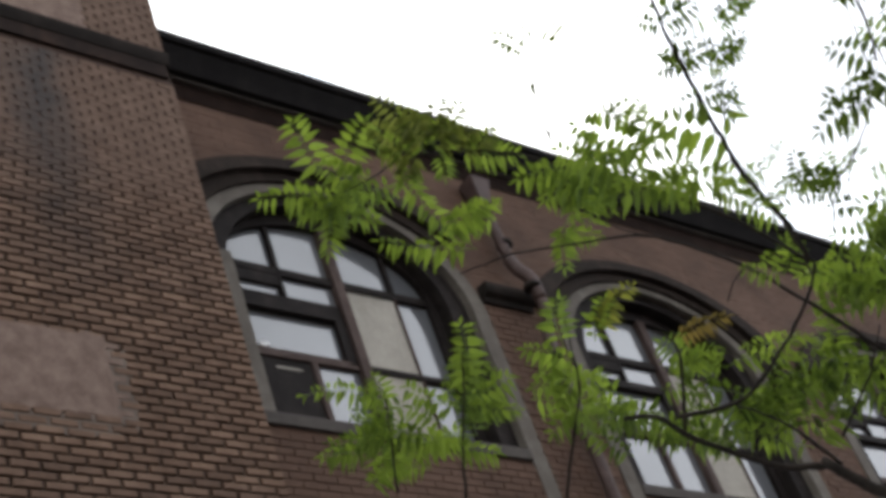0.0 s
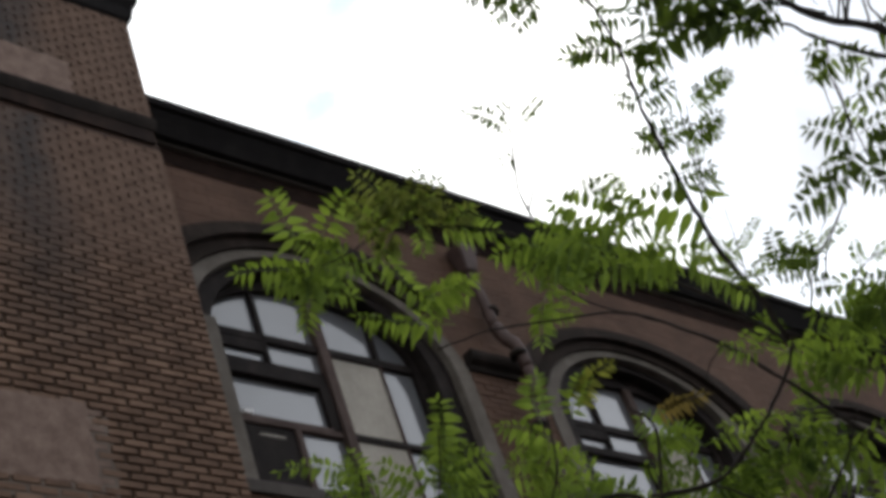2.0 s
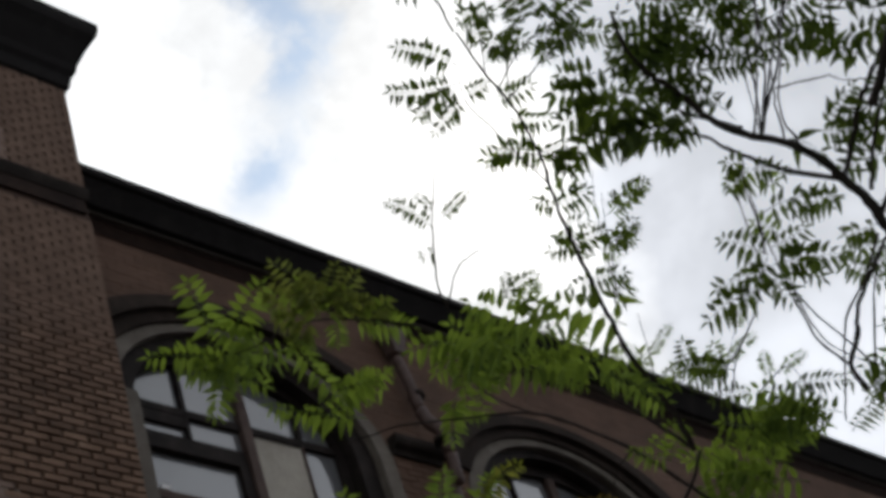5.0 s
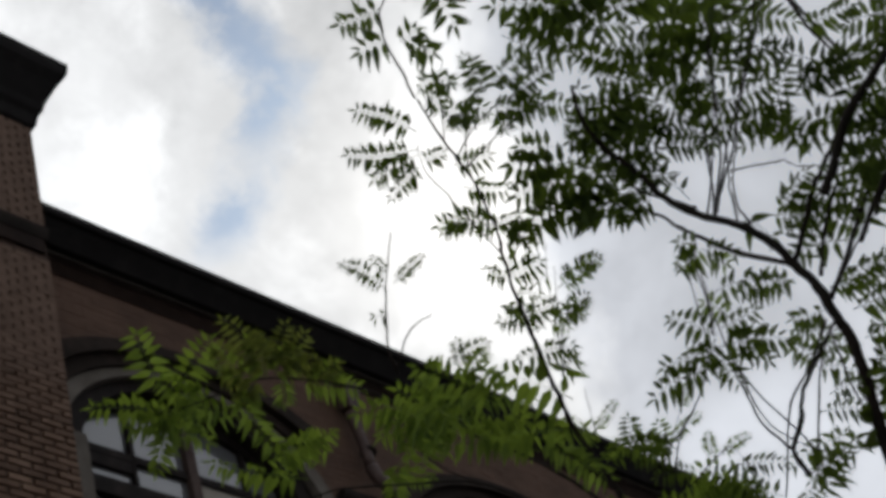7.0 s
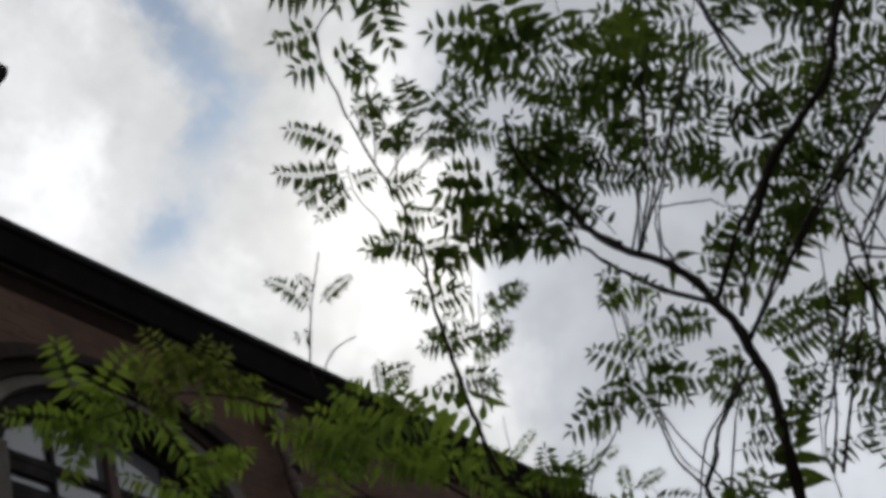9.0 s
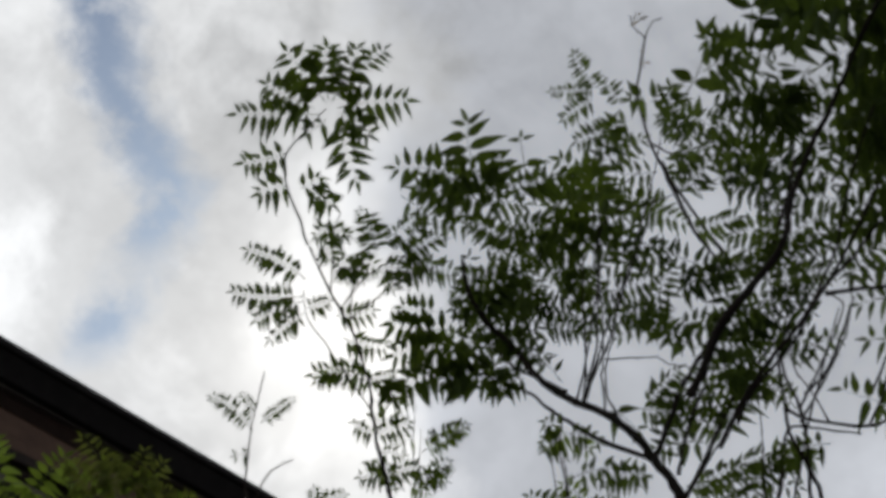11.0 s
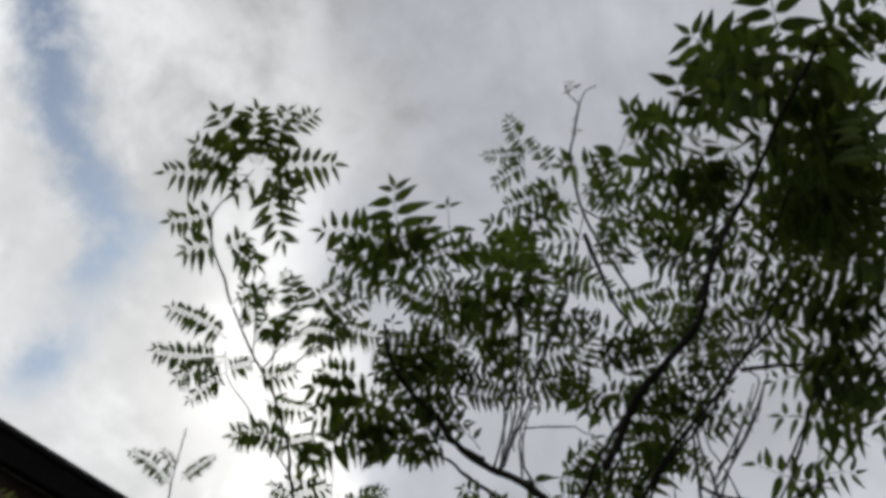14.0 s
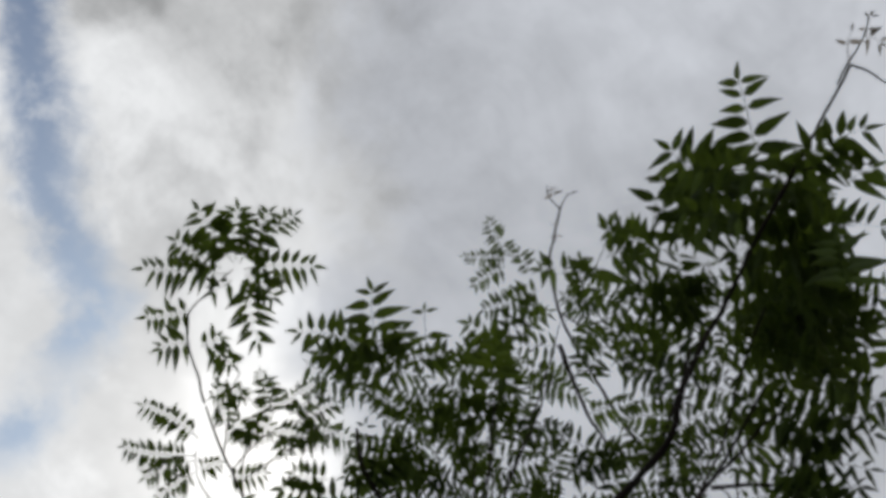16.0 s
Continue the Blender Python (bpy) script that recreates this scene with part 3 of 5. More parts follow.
# ---- the tree ----
def leaf_material(name, tone, glow):
    mat = bpy.data.materials.new(name)
    mat.use_nodes = True
    n, l = mat.node_tree.nodes, mat.node_tree.links
    b, out = n["Principled BSDF"], n["Material Output"]
    geo, info = n.new("ShaderNodeNewGeometry"), n.new("ShaderNodeObjectInfo")
    t = n.new("ShaderNodeTexNoise")
    t.inputs["Scale"].default_value = 25
    l.new(geo.outputs["Position"], t.inputs["Vector"])
    add = n.new("ShaderNodeMath")
    l.new(info.outputs["Random"], add.inputs[0])
    l.new(geo.outputs["Random Per Island"], add.inputs[1])
    add2 = n.new("ShaderNodeMath")
    l.new(add.outputs[0], add2.inputs[0])
    l.new(t.outputs["Fac"], add2.inputs[1])
    rng = n.new("ShaderNodeMapRange")
    l.new(add2.outputs[0], rng.inputs[0])
    rng.inputs[1].default_value, rng.inputs[2].default_value = 0.55, 2.4

    def mix(c):
        m = n.new("ShaderNodeMix")
        m.data_type = "RGBA"
        l.new(rng.outputs[0], m.inputs["Factor"])
        m.inputs[6].default_value = (c[0] * 0.25, c[1] * 0.3, c[2] * 0.36, 1)
        m.inputs[7].default_value = (c[0] * 2.25, c[1] * 2.1, c[2] * 2.0, 1)
        return m.outputs[2]

    l.new(mix(tone), b.inputs["Base Color"])
    b.inputs["Roughness"].default_value = 0.55
    b.inputs["Specular IOR Level"].default_value = 0.25
    tr = n.new("ShaderNodeBsdfTranslucent")
    l.new(mix(glow), tr.inputs["Color"])
    ms = n.new("ShaderNodeMixShader")
    ms.inputs[0].default_value = 0.3
    l.new(b.outputs[0], ms.inputs[1])
    l.new(tr.outputs[0], ms.inputs[2])
    l.new(ms.outputs[0], out.inputs["Surface"])
    return mat


# darker and brighter copies: front leaves are yellower, their light is in the colour
LEAF = leaf_material("leaf_green_shaded", (0.037, 0.065, 0.0145), (0.088, 0.135, 0.016))
LEAF_LIT = leaf_material("leaf_lit", (0.084, 0.138, 0.028), (0.196, 0.29, 0.034))
LEAF_OLIVE = leaf_material("leaf_olive", (0.084, 0.108, 0.027), (0.155, 0.19, 0.033))
LEAF_PALE = leaf_material("leaf_withered", (0.30, 0.29, 0.26), (0.3, 0.28, 0.24))
LEAF_YELLOW = leaf_material("leaf_yellow", (0.14, 0.15, 0.025), (0.22, 0.25, 0.04))
LEAF_BROWN = leaf_material("leaf_brown", (0.10, 0.078, 0.024), (0.14, 0.11, 0.03))

tree = thing("tree", (-1.7, -5.7, 0.0), "slender young tree with long feather-shaped green leaves", "tree")
rnd = random.Random(11)


def limb(name, r0, r1, *pts):
    return tube(name, smooth_path(pts, 4, 0.002 if name == "twig" else 0.0025, rnd), r0, r1, BARK, tree, 7 if r0 > 0.008 else 5, 0.10, rnd)


def frond_mesh(base, tip, size, pairs, r, verts, faces, blades=None, slim=1.0):
    """One feathered leaf: a thin sagging rachis with pointed leaflets in pairs and one at the tip.

    With a list in blades, each leaflet goes there as (verts, faces) of its own.
    """
    base, tip = Vector(base), Vector(tip)
    axis = tip - base
    axis = axis * max(0.45, 1 - 0.55 * size / axis.length)
    span = axis.length
    d = axis.normalized()
    hint = Vector((0.45 + r.uniform(-0.35, 0.35), 0.3 + r.uniform(-0.35, 0.35), 0.85 + r.uniform(-0.2, 0.2)))
    s = d.cross(hint)
    if s.length < 0.2:
        s = d.cross(Vector((0.7, -0.6, 0.2)))
    s.normalize()
    nrm = s.cross(d).normalized()
    bow = r.uniform(0.05, 0.16) * span
    swerve = r.uniform(-0.10, 0.10) * span

    def at(u):
        return base + axis * u + Vector((0, 0, 1)) * bow * 4 * u * (1 - u) * 0.6 + s * (swerve * 4 * u * (1 - u))

    # rachis
    k = 6
    i0 = len(verts)
    for i in range(k + 1):
        p, rr = at(i / k), 0.0022 * (1 - 0.6 * i / k)
        for j in range(3):
            a = 2 * math.pi * j / 3
            verts.append(p + (s * math.cos(a) + nrm * math.sin(a)) * rr)
    for i in range(k):
        for j in range(3):
            faces.append((i0 + 3 * i + j, i0 + 3 * i + (j + 1) % 3, i0 + 3 * i + 3 + (j + 1) % 3, i0 + 3 * i + 3 + j))

    down = Vector((0, 0, -1))

    def leaflet(p, way, length, flat):
        v2, f2 = (verts, faces) if blades is None else ([], [])
        blade(p, way, length, flat, v2, f2)
        if blades is not None:
            blades.append((v2, f2))

    def blade(p, way, length, flat, verts, faces):
        way = way.normalized()
        w = way.cross(flat).normalized()
        n2 = w.cross(way)
        wd = length * r.uniform(0.135, 0.18) * slim
        curl = r.uniform(0.12, 0.5) * length
        hook = r.uniform(-0.16, 0.16) * length
        sag = down * 0.75 - n2 * 0.4
        i1 = len(verts)
        rows = ((0.06, 0.5), (0.22, 1.0), (0.46, 0.9), (0.74, 0.45))
        verts.append(p)
        for u, f in rows:
            c = p + way * (u * length) + sag * (curl * u * u) + w * (hook * u * u)
            lift = n2 * (wd * f * 0.25)
            verts.extend((c - w * wd * f + lift, c, c + w * wd * f + lift))
        verts.append(p + way * length + sag * curl + w * hook)
        m = len(rows)
        faces.extend(((i1, i1 + 2, i1 + 1), (i1, i1 + 3, i1 + 2)))
        for q in range(m - 1):
            a = i1 + 1 + 3 * q
            faces.extend(((a, a + 1, a + 4, a + 3), (a + 1, a + 2, a + 5, a + 4)))
        a, e = i1 + 1 + 3 * (m - 1), i1 + 1 + 3 * m
        faces.extend(((a, a + 1, e), (a + 1, a + 2, e)))

    u0 = 0.16 if pairs > 3 else 0.25
    for i in range(pairs):
        u = u0 + (0.96 - u0) * i / max(1, pairs - 1) if pairs > 1 else 0.6
        ln = size * (0.40 + 0.82 * math.sin(math.pi * (0.22 + 0.66 * u))) * r.uniform(0.86, 1.12)
        for sign in (-1, 1):
            if r.random() < 0.04:
                continue
            way = s * sign + d * (0.12 + 0.42 * u + r.uniform(-0.16, 0.16)) + down * r.uniform(-0.05, 0.4) + nrm * r.uniform(-0.2, 0.2)
            leaflet(at(u + r.uniform(-0.012, 0.012)) + s * sign * 0.004, way, ln, nrm + s * sign * r.uniform(-0.4, 0.4) + d * r.uniform(-0.3, 0.3))
    leaflet(at(1.0), d + s * r.uniform(-0.15, 0.15) + down * 0.1, size * 0.66, nrm)


def leaf(base, tip, size, pairs, material=LEAF):
    verts, faces = [], []
    blades = []
    frond_mesh(base, tip, size, pairs, rnd, verts, faces, blades)
    stem = mesh_object("leaf", verts, faces, material, tree)
    for v, f in blades:
        mesh_object("leaflet", v, f, material, stem)
    return stem


# foliage spread axes set by the camera: right, up and away from it
VIEW_X, VIEW_Y, VIEW_Z = Vector((0.5, -0.83, -0.25)), Vector((-0.5, -0.05, 0.86)), Vector((0.68, 0.42, 0.6))


def clump(at, rx, ry, count, size, material=LEAF):
    """A leafy mass: feathered leaves turned alternately, spread to fit the camera's view."""
    r = random.Random(int(abs(at[0] * 977 + at[1] * 571 + at[2] * 331)))
    verts, faces = [], []
    at = Vector(at)
    lean = r.uniform(0.9, 2.3)
    for i in range(count):
        a, q = r.uniform(0, 2 * math.pi), math.sqrt(r.uniform(0.0, 1.0)) * 0.9
        c = at + VIEW_X * (rx * q * math.cos(a)) + VIEW_Y * (ry * q * math.sin(a)) + VIEW_Z * r.uniform(0.04, 0.38)
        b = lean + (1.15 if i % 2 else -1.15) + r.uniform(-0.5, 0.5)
        d = VIEW_X * math.cos(b) + VIEW_Y * math.sin(b) + VIEW_Z * r.uniform(-0.4, 0.4)
        d = (d.normalized() + Vector((0, 0, -0.15))).normalized()
        big = size > 0.08
        ln = size * (r.uniform(2.0, 2.8) if big else r.uniform(3.2, 4.5))
        frond_mesh(c - d * ln * 0.45, c + d * ln * 0.55, size * r.uniform(0.85, 1.1), r.randint(4, 5) if big else r.randint(6, 8), r, verts, faces, None, 1.0 if big else 0.92)
    ob = mesh_object("foliage", verts, faces, material, tree)
    return tagged(ob, kind="stuff")


# trunk and main forks
limb("trunk", 0.075, 0.05, (-1.7, -5.7, -0.05), (-1.75, -5.7, 0.9), (-1.88, -5.66, 1.8), (-2.05, -5.66, 2.6))
limb("limb", 0.03, 0.016, (-2.05, -5.66, 2.55), (-2.2, -5.83, 3.0), (-2.145, -5.878, 3.553))
limb("limb", 0.028, 0.012, (-2.05, -5.66, 2.5), (-2.2, -5.35, 2.85), (-2.40, -5.12, 3.10), (-2.535, -5.047, 3.252))
limb('limb', 0.0088, 0.0034, (-2.489, -5.278, 3.760), (-2.559, -5.306, 3.886), (-2.643, -5.312, 4.008), (-2.698, -5.333, 4.094), (-2.752, -5.360, 4.178), (-2.806, -5.389, 4.260), (-2.848, -5.412, 4.320), (-2.894, -5.439, 4.386), (-2.933, -5.469, 4.442), (-2.973, -5.507, 4.503), (-3.027, -5.531, 4.567), (-3.093, -5.556, 4.641), (-3.168, -5.567, 4.713), (-3.267, -5.594, 4.809))
limb('twig', 0.0042, 0.0021, (-3.195, -5.547, 4.907), (-3.254, -5.573, 4.966), (-3.328, -5.602, 5.034), (-3.370, -5.644, 5.080), (-3.378, -5.708, 5.109), (-3.376, -5.820, 5.144))
limb('twig', 0.0026, 0.0016, (-3.097, -5.568, 4.650), (-3.125, -5.607, 4.692), (-3.156, -5.644, 4.735))
limb('twig', 0.0031, 0.0016, (-3.097, -5.560, 4.646), (-3.080, -5.657, 4.672), (-3.062, -5.739, 4.688), (-3.013, -5.887, 4.695))
limb('twig', 0.0031, 0.0016, (-2.931, -5.473, 4.442), (-3.015, -5.470, 4.527), (-3.105, -5.475, 4.614), (-3.176, -5.476, 4.679), (-3.216, -5.511, 4.730))
limb('twig', 0.0031, 0.0010, (-2.653, -5.340, 4.179), (-2.677, -5.374, 4.229), (-2.733, -5.438, 4.332), (-2.783, -5.496, 4.419), (-2.818, -5.555, 4.486))
limb('limb', 0.0189, 0.0054, (-2.145, -5.878, 3.553), (-2.227, -5.956, 3.739), (-2.315, -6.029, 3.911), (-2.362, -6.040, 3.985), (-2.410, -6.053, 4.060), (-2.462, -6.044, 4.129), (-2.516, -6.036, 4.197), (-2.585, -6.001, 4.270), (-2.661, -5.937, 4.332), (-2.727, -5.903, 4.396), (-2.800, -5.890, 4.473), (-2.871, -5.872, 4.543), (-2.941, -5.876, 4.616), (-3.001, -5.915, 4.687))
limb('twig', 0.0081, 0.0027, (-2.467, -6.040, 4.134), (-2.555, -5.951, 4.218), (-2.608, -5.912, 4.269), (-2.666, -5.878, 4.326), (-2.716, -5.856, 4.376), (-2.758, -5.819, 4.410), (-2.813, -5.775, 4.453))
limb('twig', 0.0061, 0.0027, (-2.661, -5.947, 4.346), (-2.714, -5.904, 4.391), (-2.763, -5.866, 4.433), (-2.811, -5.850, 4.479))
limb('twig', 0.0036, 0.0018, (-2.587, -6.005, 4.277), (-2.626, -6.042, 4.337), (-2.662, -6.086, 4.392), (-2.729, -6.164, 4.490), (-2.805, -6.215, 4.584))
limb('twig', 0.0036, 0.0018, (-2.630, -5.973, 4.317), (-2.687, -6.051, 4.410), (-2.759, -6.123, 4.511), (-2.829, -6.202, 4.605))
limb('twig', 0.0036, 0.0018, (-2.603, -5.971, 4.333), (-2.650, -6.083, 4.425), (-2.687, -6.186, 4.494), (-2.733, -6.300, 4.570), (-2.804, -6.443, 4.670), (-2.871, -6.553, 4.752))
limb('twig', 0.0030, 0.0012, (-2.592, -6.063, 4.429), (-2.549, -6.144, 4.402), (-2.525, -6.190, 4.385), (-2.499, -6.209, 4.358), (-2.468, -6.256, 4.332))
limb('twig', 0.0036, 0.0018, (-2.513, -5.758, 4.082), (-2.553, -5.804, 4.156), (-2.609, -5.848, 4.246), (-2.636, -5.901, 4.299))
limb('limb', 0.0138, 0.0058, (-2.744, -6.289, 4.035), (-2.758, -6.345, 4.068), (-2.797, -6.465, 4.141), (-2.813, -6.594, 4.180), (-2.838, -6.711, 4.222), (-2.893, -6.793, 4.290), (-2.939, -6.899, 4.344), (-2.985, -7.011, 4.392), (-3.043, -7.129, 4.445))
limb('twig', 0.0058, 0.0036, (-3.043, -7.129, 4.445), (-3.163, -7.381, 4.533), (-3.194, -7.443, 4.552), (-3.272, -7.583, 4.595))
limb('limb', 0.0084, 0.0052, (-2.462, -6.044, 4.129), (-2.479, -6.118, 4.189), (-2.498, -6.192, 4.248), (-2.508, -6.262, 4.292), (-2.510, -6.307, 4.318), (-2.518, -6.384, 4.357), (-2.524, -6.466, 4.392), (-2.531, -6.569, 4.428), (-2.568, -6.668, 4.494), (-2.611, -6.762, 4.562), (-2.648, -6.824, 4.616))
limb('limb', 0.0084, 0.0046, (-2.383, -6.059, 4.024), (-2.371, -6.150, 4.104), (-2.361, -6.224, 4.178), (-2.359, -6.331, 4.266), (-2.340, -6.431, 4.324), (-2.324, -6.530, 4.383), (-2.314, -6.622, 4.444))
limb('twig', 0.0065, 0.0039, (-2.417, -6.078, 4.078), (-2.448, -6.141, 4.140), (-2.478, -6.226, 4.205), (-2.492, -6.282, 4.237))
limb('twig', 0.0078, 0.0039, (-2.837, -6.519, 4.714), (-2.764, -6.499, 4.637), (-2.689, -6.485, 4.556), (-2.630, -6.490, 4.491))
limb('twig', 0.0065, 0.0026, (-2.716, -6.618, 4.063), (-2.741, -6.734, 4.106), (-2.753, -6.834, 4.126), (-2.771, -6.921, 4.151), (-2.779, -7.012, 4.159))
limb('twig', 0.0065, 0.0039, (-2.572, -6.698, 4.213), (-2.551, -6.767, 4.191), (-2.519, -6.858, 4.152), (-2.475, -6.934, 4.095))
limb('twig', 0.0046, 0.0026, (-2.468, -6.504, 4.049), (-2.474, -6.588, 4.070), (-2.508, -6.683, 4.127), (-2.542, -6.757, 4.179))
limb('twig', 0.0046, 0.0020, (-2.076, -6.606, 4.203), (-2.112, -6.709, 4.266), (-2.149, -6.789, 4.322), (-2.205, -6.792, 4.399), (-2.252, -6.823, 4.461))
limb('twig', 0.0039, 0.0020, (-3.137, -7.598, 4.743), (-3.115, -7.621, 4.719), (-3.078, -7.650, 4.679), (-3.060, -7.684, 4.654))
limb('twig', 0.0039, 0.0020, (-2.993, -7.346, 4.655), (-2.968, -7.430, 4.618), (-2.937, -7.542, 4.566))
limb('twig', 0.0088, 0.0042, (-0.950, -6.230, 5.812), (-1.050, -6.214, 5.924), (-1.166, -6.212, 6.051), (-1.285, -6.211, 6.174), (-1.397, -6.230, 6.288), (-1.529, -6.295, 6.420), (-1.593, -6.371, 6.486), (-1.660, -6.463, 6.554))
limb('twig', 0.0036, 0.0021, (-1.660, -6.463, 6.554), (-1.711, -6.451, 6.597), (-1.746, -6.467, 6.627))
limb('twig', 0.0036, 0.0021, (-1.660, -6.463, 6.554), (-1.682, -6.513, 6.578), (-1.675, -6.565, 6.575))
limb('twig', 0.0047, 0.0026, (-1.397, -6.230, 6.288), (-1.327, -6.283, 6.227), (-1.302, -6.349, 6.211), (-1.284, -6.480, 6.207))
limb('twig', 0.0047, 0.0026, (-1.352, -5.841, 6.169), (-1.361, -5.930, 6.198), (-1.360, -6.039, 6.219), (-1.353, -6.125, 6.228))
limb('twig', 0.0031, 0.0021, (-1.011, -5.441, 5.678), (-1.127, -5.555, 5.852), (-1.201, -5.690, 5.974), (-1.346, -5.851, 6.165))
limb('twig', 0.0042, 0.0021, (-2.515, -4.699, 4.765), (-2.568, -4.731, 4.843), (-2.609, -4.796, 4.926), (-2.642, -4.853, 4.994), (-2.669, -4.918, 5.058), (-2.694, -4.977, 5.114))
limb('twig', 0.0036, 0.0021, (-2.527, -4.703, 4.781), (-2.538, -4.796, 4.855), (-2.532, -4.838, 4.875), (-2.505, -4.898, 4.885))
limb('limb', 0.0073, 0.0026, (-2.100, -5.164, 3.601), (-2.184, -5.125, 3.719), (-2.273, -5.087, 3.837), (-2.389, -5.034, 3.974), (-2.542, -4.940, 4.115), (-2.624, -4.873, 4.169), (-2.736, -4.750, 4.209), (-2.865, -4.617, 4.249), (-2.968, -4.488, 4.252))
limb('twig', 0.0031, 0.0016, (-2.383, -5.036, 3.967), (-2.396, -4.986, 3.945), (-2.396, -4.938, 3.907))
limb('twig', 0.0036, 0.0016, (-2.531, -4.951, 4.109), (-2.626, -4.881, 4.178), (-2.704, -4.844, 4.246), (-2.778, -4.835, 4.326))
limb('limb', 0.0114, 0.0062, (-2.318, -4.946, 3.331), (-2.390, -4.856, 3.374), (-2.469, -4.788, 3.447), (-2.575, -4.719, 3.557), (-2.632, -4.695, 3.625), (-2.697, -4.630, 3.655))
limb('twig', 0.0062, 0.0031, (-2.576, -4.724, 3.564), (-2.595, -4.794, 3.669), (-2.620, -4.851, 3.763), (-2.675, -4.833, 3.827))
limb('limb', 0.0073, 0.0052, (-2.601, -4.726, 3.607), (-2.493, -4.865, 3.574), (-2.454, -4.966, 3.606), (-2.426, -5.081, 3.665), (-2.415, -5.182, 3.731), (-2.417, -5.258, 3.794))
limb('twig', 0.0062, 0.0026, (-2.179, -4.901, 3.377), (-2.261, -4.869, 3.506), (-2.325, -4.831, 3.583), (-2.378, -4.791, 3.634))
limb('twig', 0.0052, 0.0021, (-2.185, -4.948, 3.442), (-2.170, -5.049, 3.512), (-2.161, -5.120, 3.562), (-2.166, -5.216, 3.653))
limb('twig', 0.0047, 0.0021, (-2.628, -4.971, 4.283), (-2.769, -4.887, 4.387), (-2.902, -4.814, 4.478), (-3.044, -4.709, 4.545), (-3.157, -4.605, 4.574), (-3.224, -4.506, 4.556), (-3.295, -4.418, 4.548), (-3.360, -4.361, 4.557))
limb('twig', 0.0062, 0.0042, (-2.426, -5.248, 3.800), (-2.562, -5.192, 3.962), (-2.678, -5.129, 4.072), (-2.782, -5.063, 4.157))
limb('twig', 0.0047, 0.0021, (-2.900, -4.135, 3.685), (-2.922, -4.221, 3.824), (-2.936, -4.298, 3.931), (-2.958, -4.374, 4.039))
limb('twig', 0.0042, 0.0021, (-3.054, -4.029, 3.758), (-3.085, -4.099, 3.886), (-3.112, -4.156, 3.985), (-3.138, -4.182, 4.045))
limb('twig', 0.0047, 0.0021, (-2.682, -4.316, 3.590), (-2.685, -4.418, 3.720), (-2.687, -4.517, 3.833), (-2.717, -4.574, 3.933), (-2.749, -4.619, 4.020))
limb('twig', 0.0036, 0.0016, (-2.199, -5.726, 3.738), (-2.222, -5.753, 3.791), (-2.325, -5.727, 3.943), (-2.393, -5.729, 4.044), (-2.447, -5.755, 4.132), (-2.514, -5.803, 4.240), (-2.544, -5.833, 4.291))
limb('twig', 0.0036, 0.0021, (-2.210, -5.755, 3.773), (-2.265, -5.882, 3.923), (-2.291, -5.978, 4.003))
limb('twig', 0.0026, 0.0016, (-2.558, -5.493, 3.781), (-2.570, -5.549, 3.834), (-2.577, -5.614, 3.882))
limb('twig', 0.0031, 0.0016, (-2.428, -5.453, 3.943), (-2.419, -5.537, 3.980), (-2.428, -5.646, 4.052), (-2.462, -5.714, 4.132), (-2.524, -5.768, 4.238), (-2.566, -5.817, 4.311))
limb('twig', 0.0026, 0.0010, (-2.699, -5.378, 4.174), (-2.725, -5.426, 4.233), (-2.778, -5.492, 4.331), (-2.817, -5.545, 4.402))
limb('twig', 0.0062, 0.0036, (-2.180, -6.333, 3.946), (-2.206, -6.362, 3.994), (-2.246, -6.409, 4.065), (-2.294, -6.444, 4.140), (-2.353, -6.461, 4.225), (-2.394, -6.495, 4.285))
limb('twig', 0.0052, 0.0031, (-2.237, -6.299, 4.025), (-2.280, -6.383, 4.109), (-2.256, -6.444, 4.086), (-2.201, -6.547, 4.023))
limb('twig', 0.0042, 0.0021, (-2.294, -6.444, 4.140), (-2.327, -6.561, 4.205), (-2.377, -6.695, 4.288), (-2.411, -6.687, 4.330))
limb('twig', 0.0036, 0.0021, (-2.411, -6.687, 4.330), (-2.398, -6.730, 4.317), (-2.371, -6.812, 4.287))
limb('twig', 0.0047, 0.0026, (-2.165, -6.120, 3.858), (-2.204, -6.239, 3.959), (-2.234, -6.305, 4.022), (-2.264, -6.328, 4.073))
limb('twig', 0.0052, 0.0031, (-2.102, -6.253, 3.796), (-2.140, -6.292, 3.871), (-2.193, -6.348, 3.970))
limb('twig', 0.0026, 0.0010, (-2.498, -5.238, 3.902), (-2.531, -5.287, 3.984), (-2.569, -5.329, 4.063), (-2.614, -5.375, 4.152))
limb('twig', 0.0026, 0.0010, (-2.405, -5.346, 3.838), (-2.423, -5.412, 3.909), (-2.432, -5.485, 3.969), (-2.440, -5.548, 4.016))
limb('twig', 0.0026, 0.0010, (-2.360, -5.457, 3.842), (-2.348, -5.530, 3.869), (-2.330, -5.583, 3.871), (-2.277, -5.586, 3.789))
limb('twig', 0.0047, 0.0026, (-2.371, -6.015, 3.989), (-2.352, -5.913, 3.920), (-2.347, -5.801, 3.861), (-2.309, -5.700, 3.747), (-2.281, -5.627, 3.656))
limb('twig', 0.0036, 0.0021, (-2.307, -6.329, 3.992), (-2.243, -6.178, 3.850), (-2.202, -6.056, 3.737), (-2.139, -6.004, 3.602))
limb('twig', 0.0036, 0.0021, (-2.387, -6.082, 4.036), (-2.406, -6.230, 4.109), (-2.419, -6.306, 4.147))
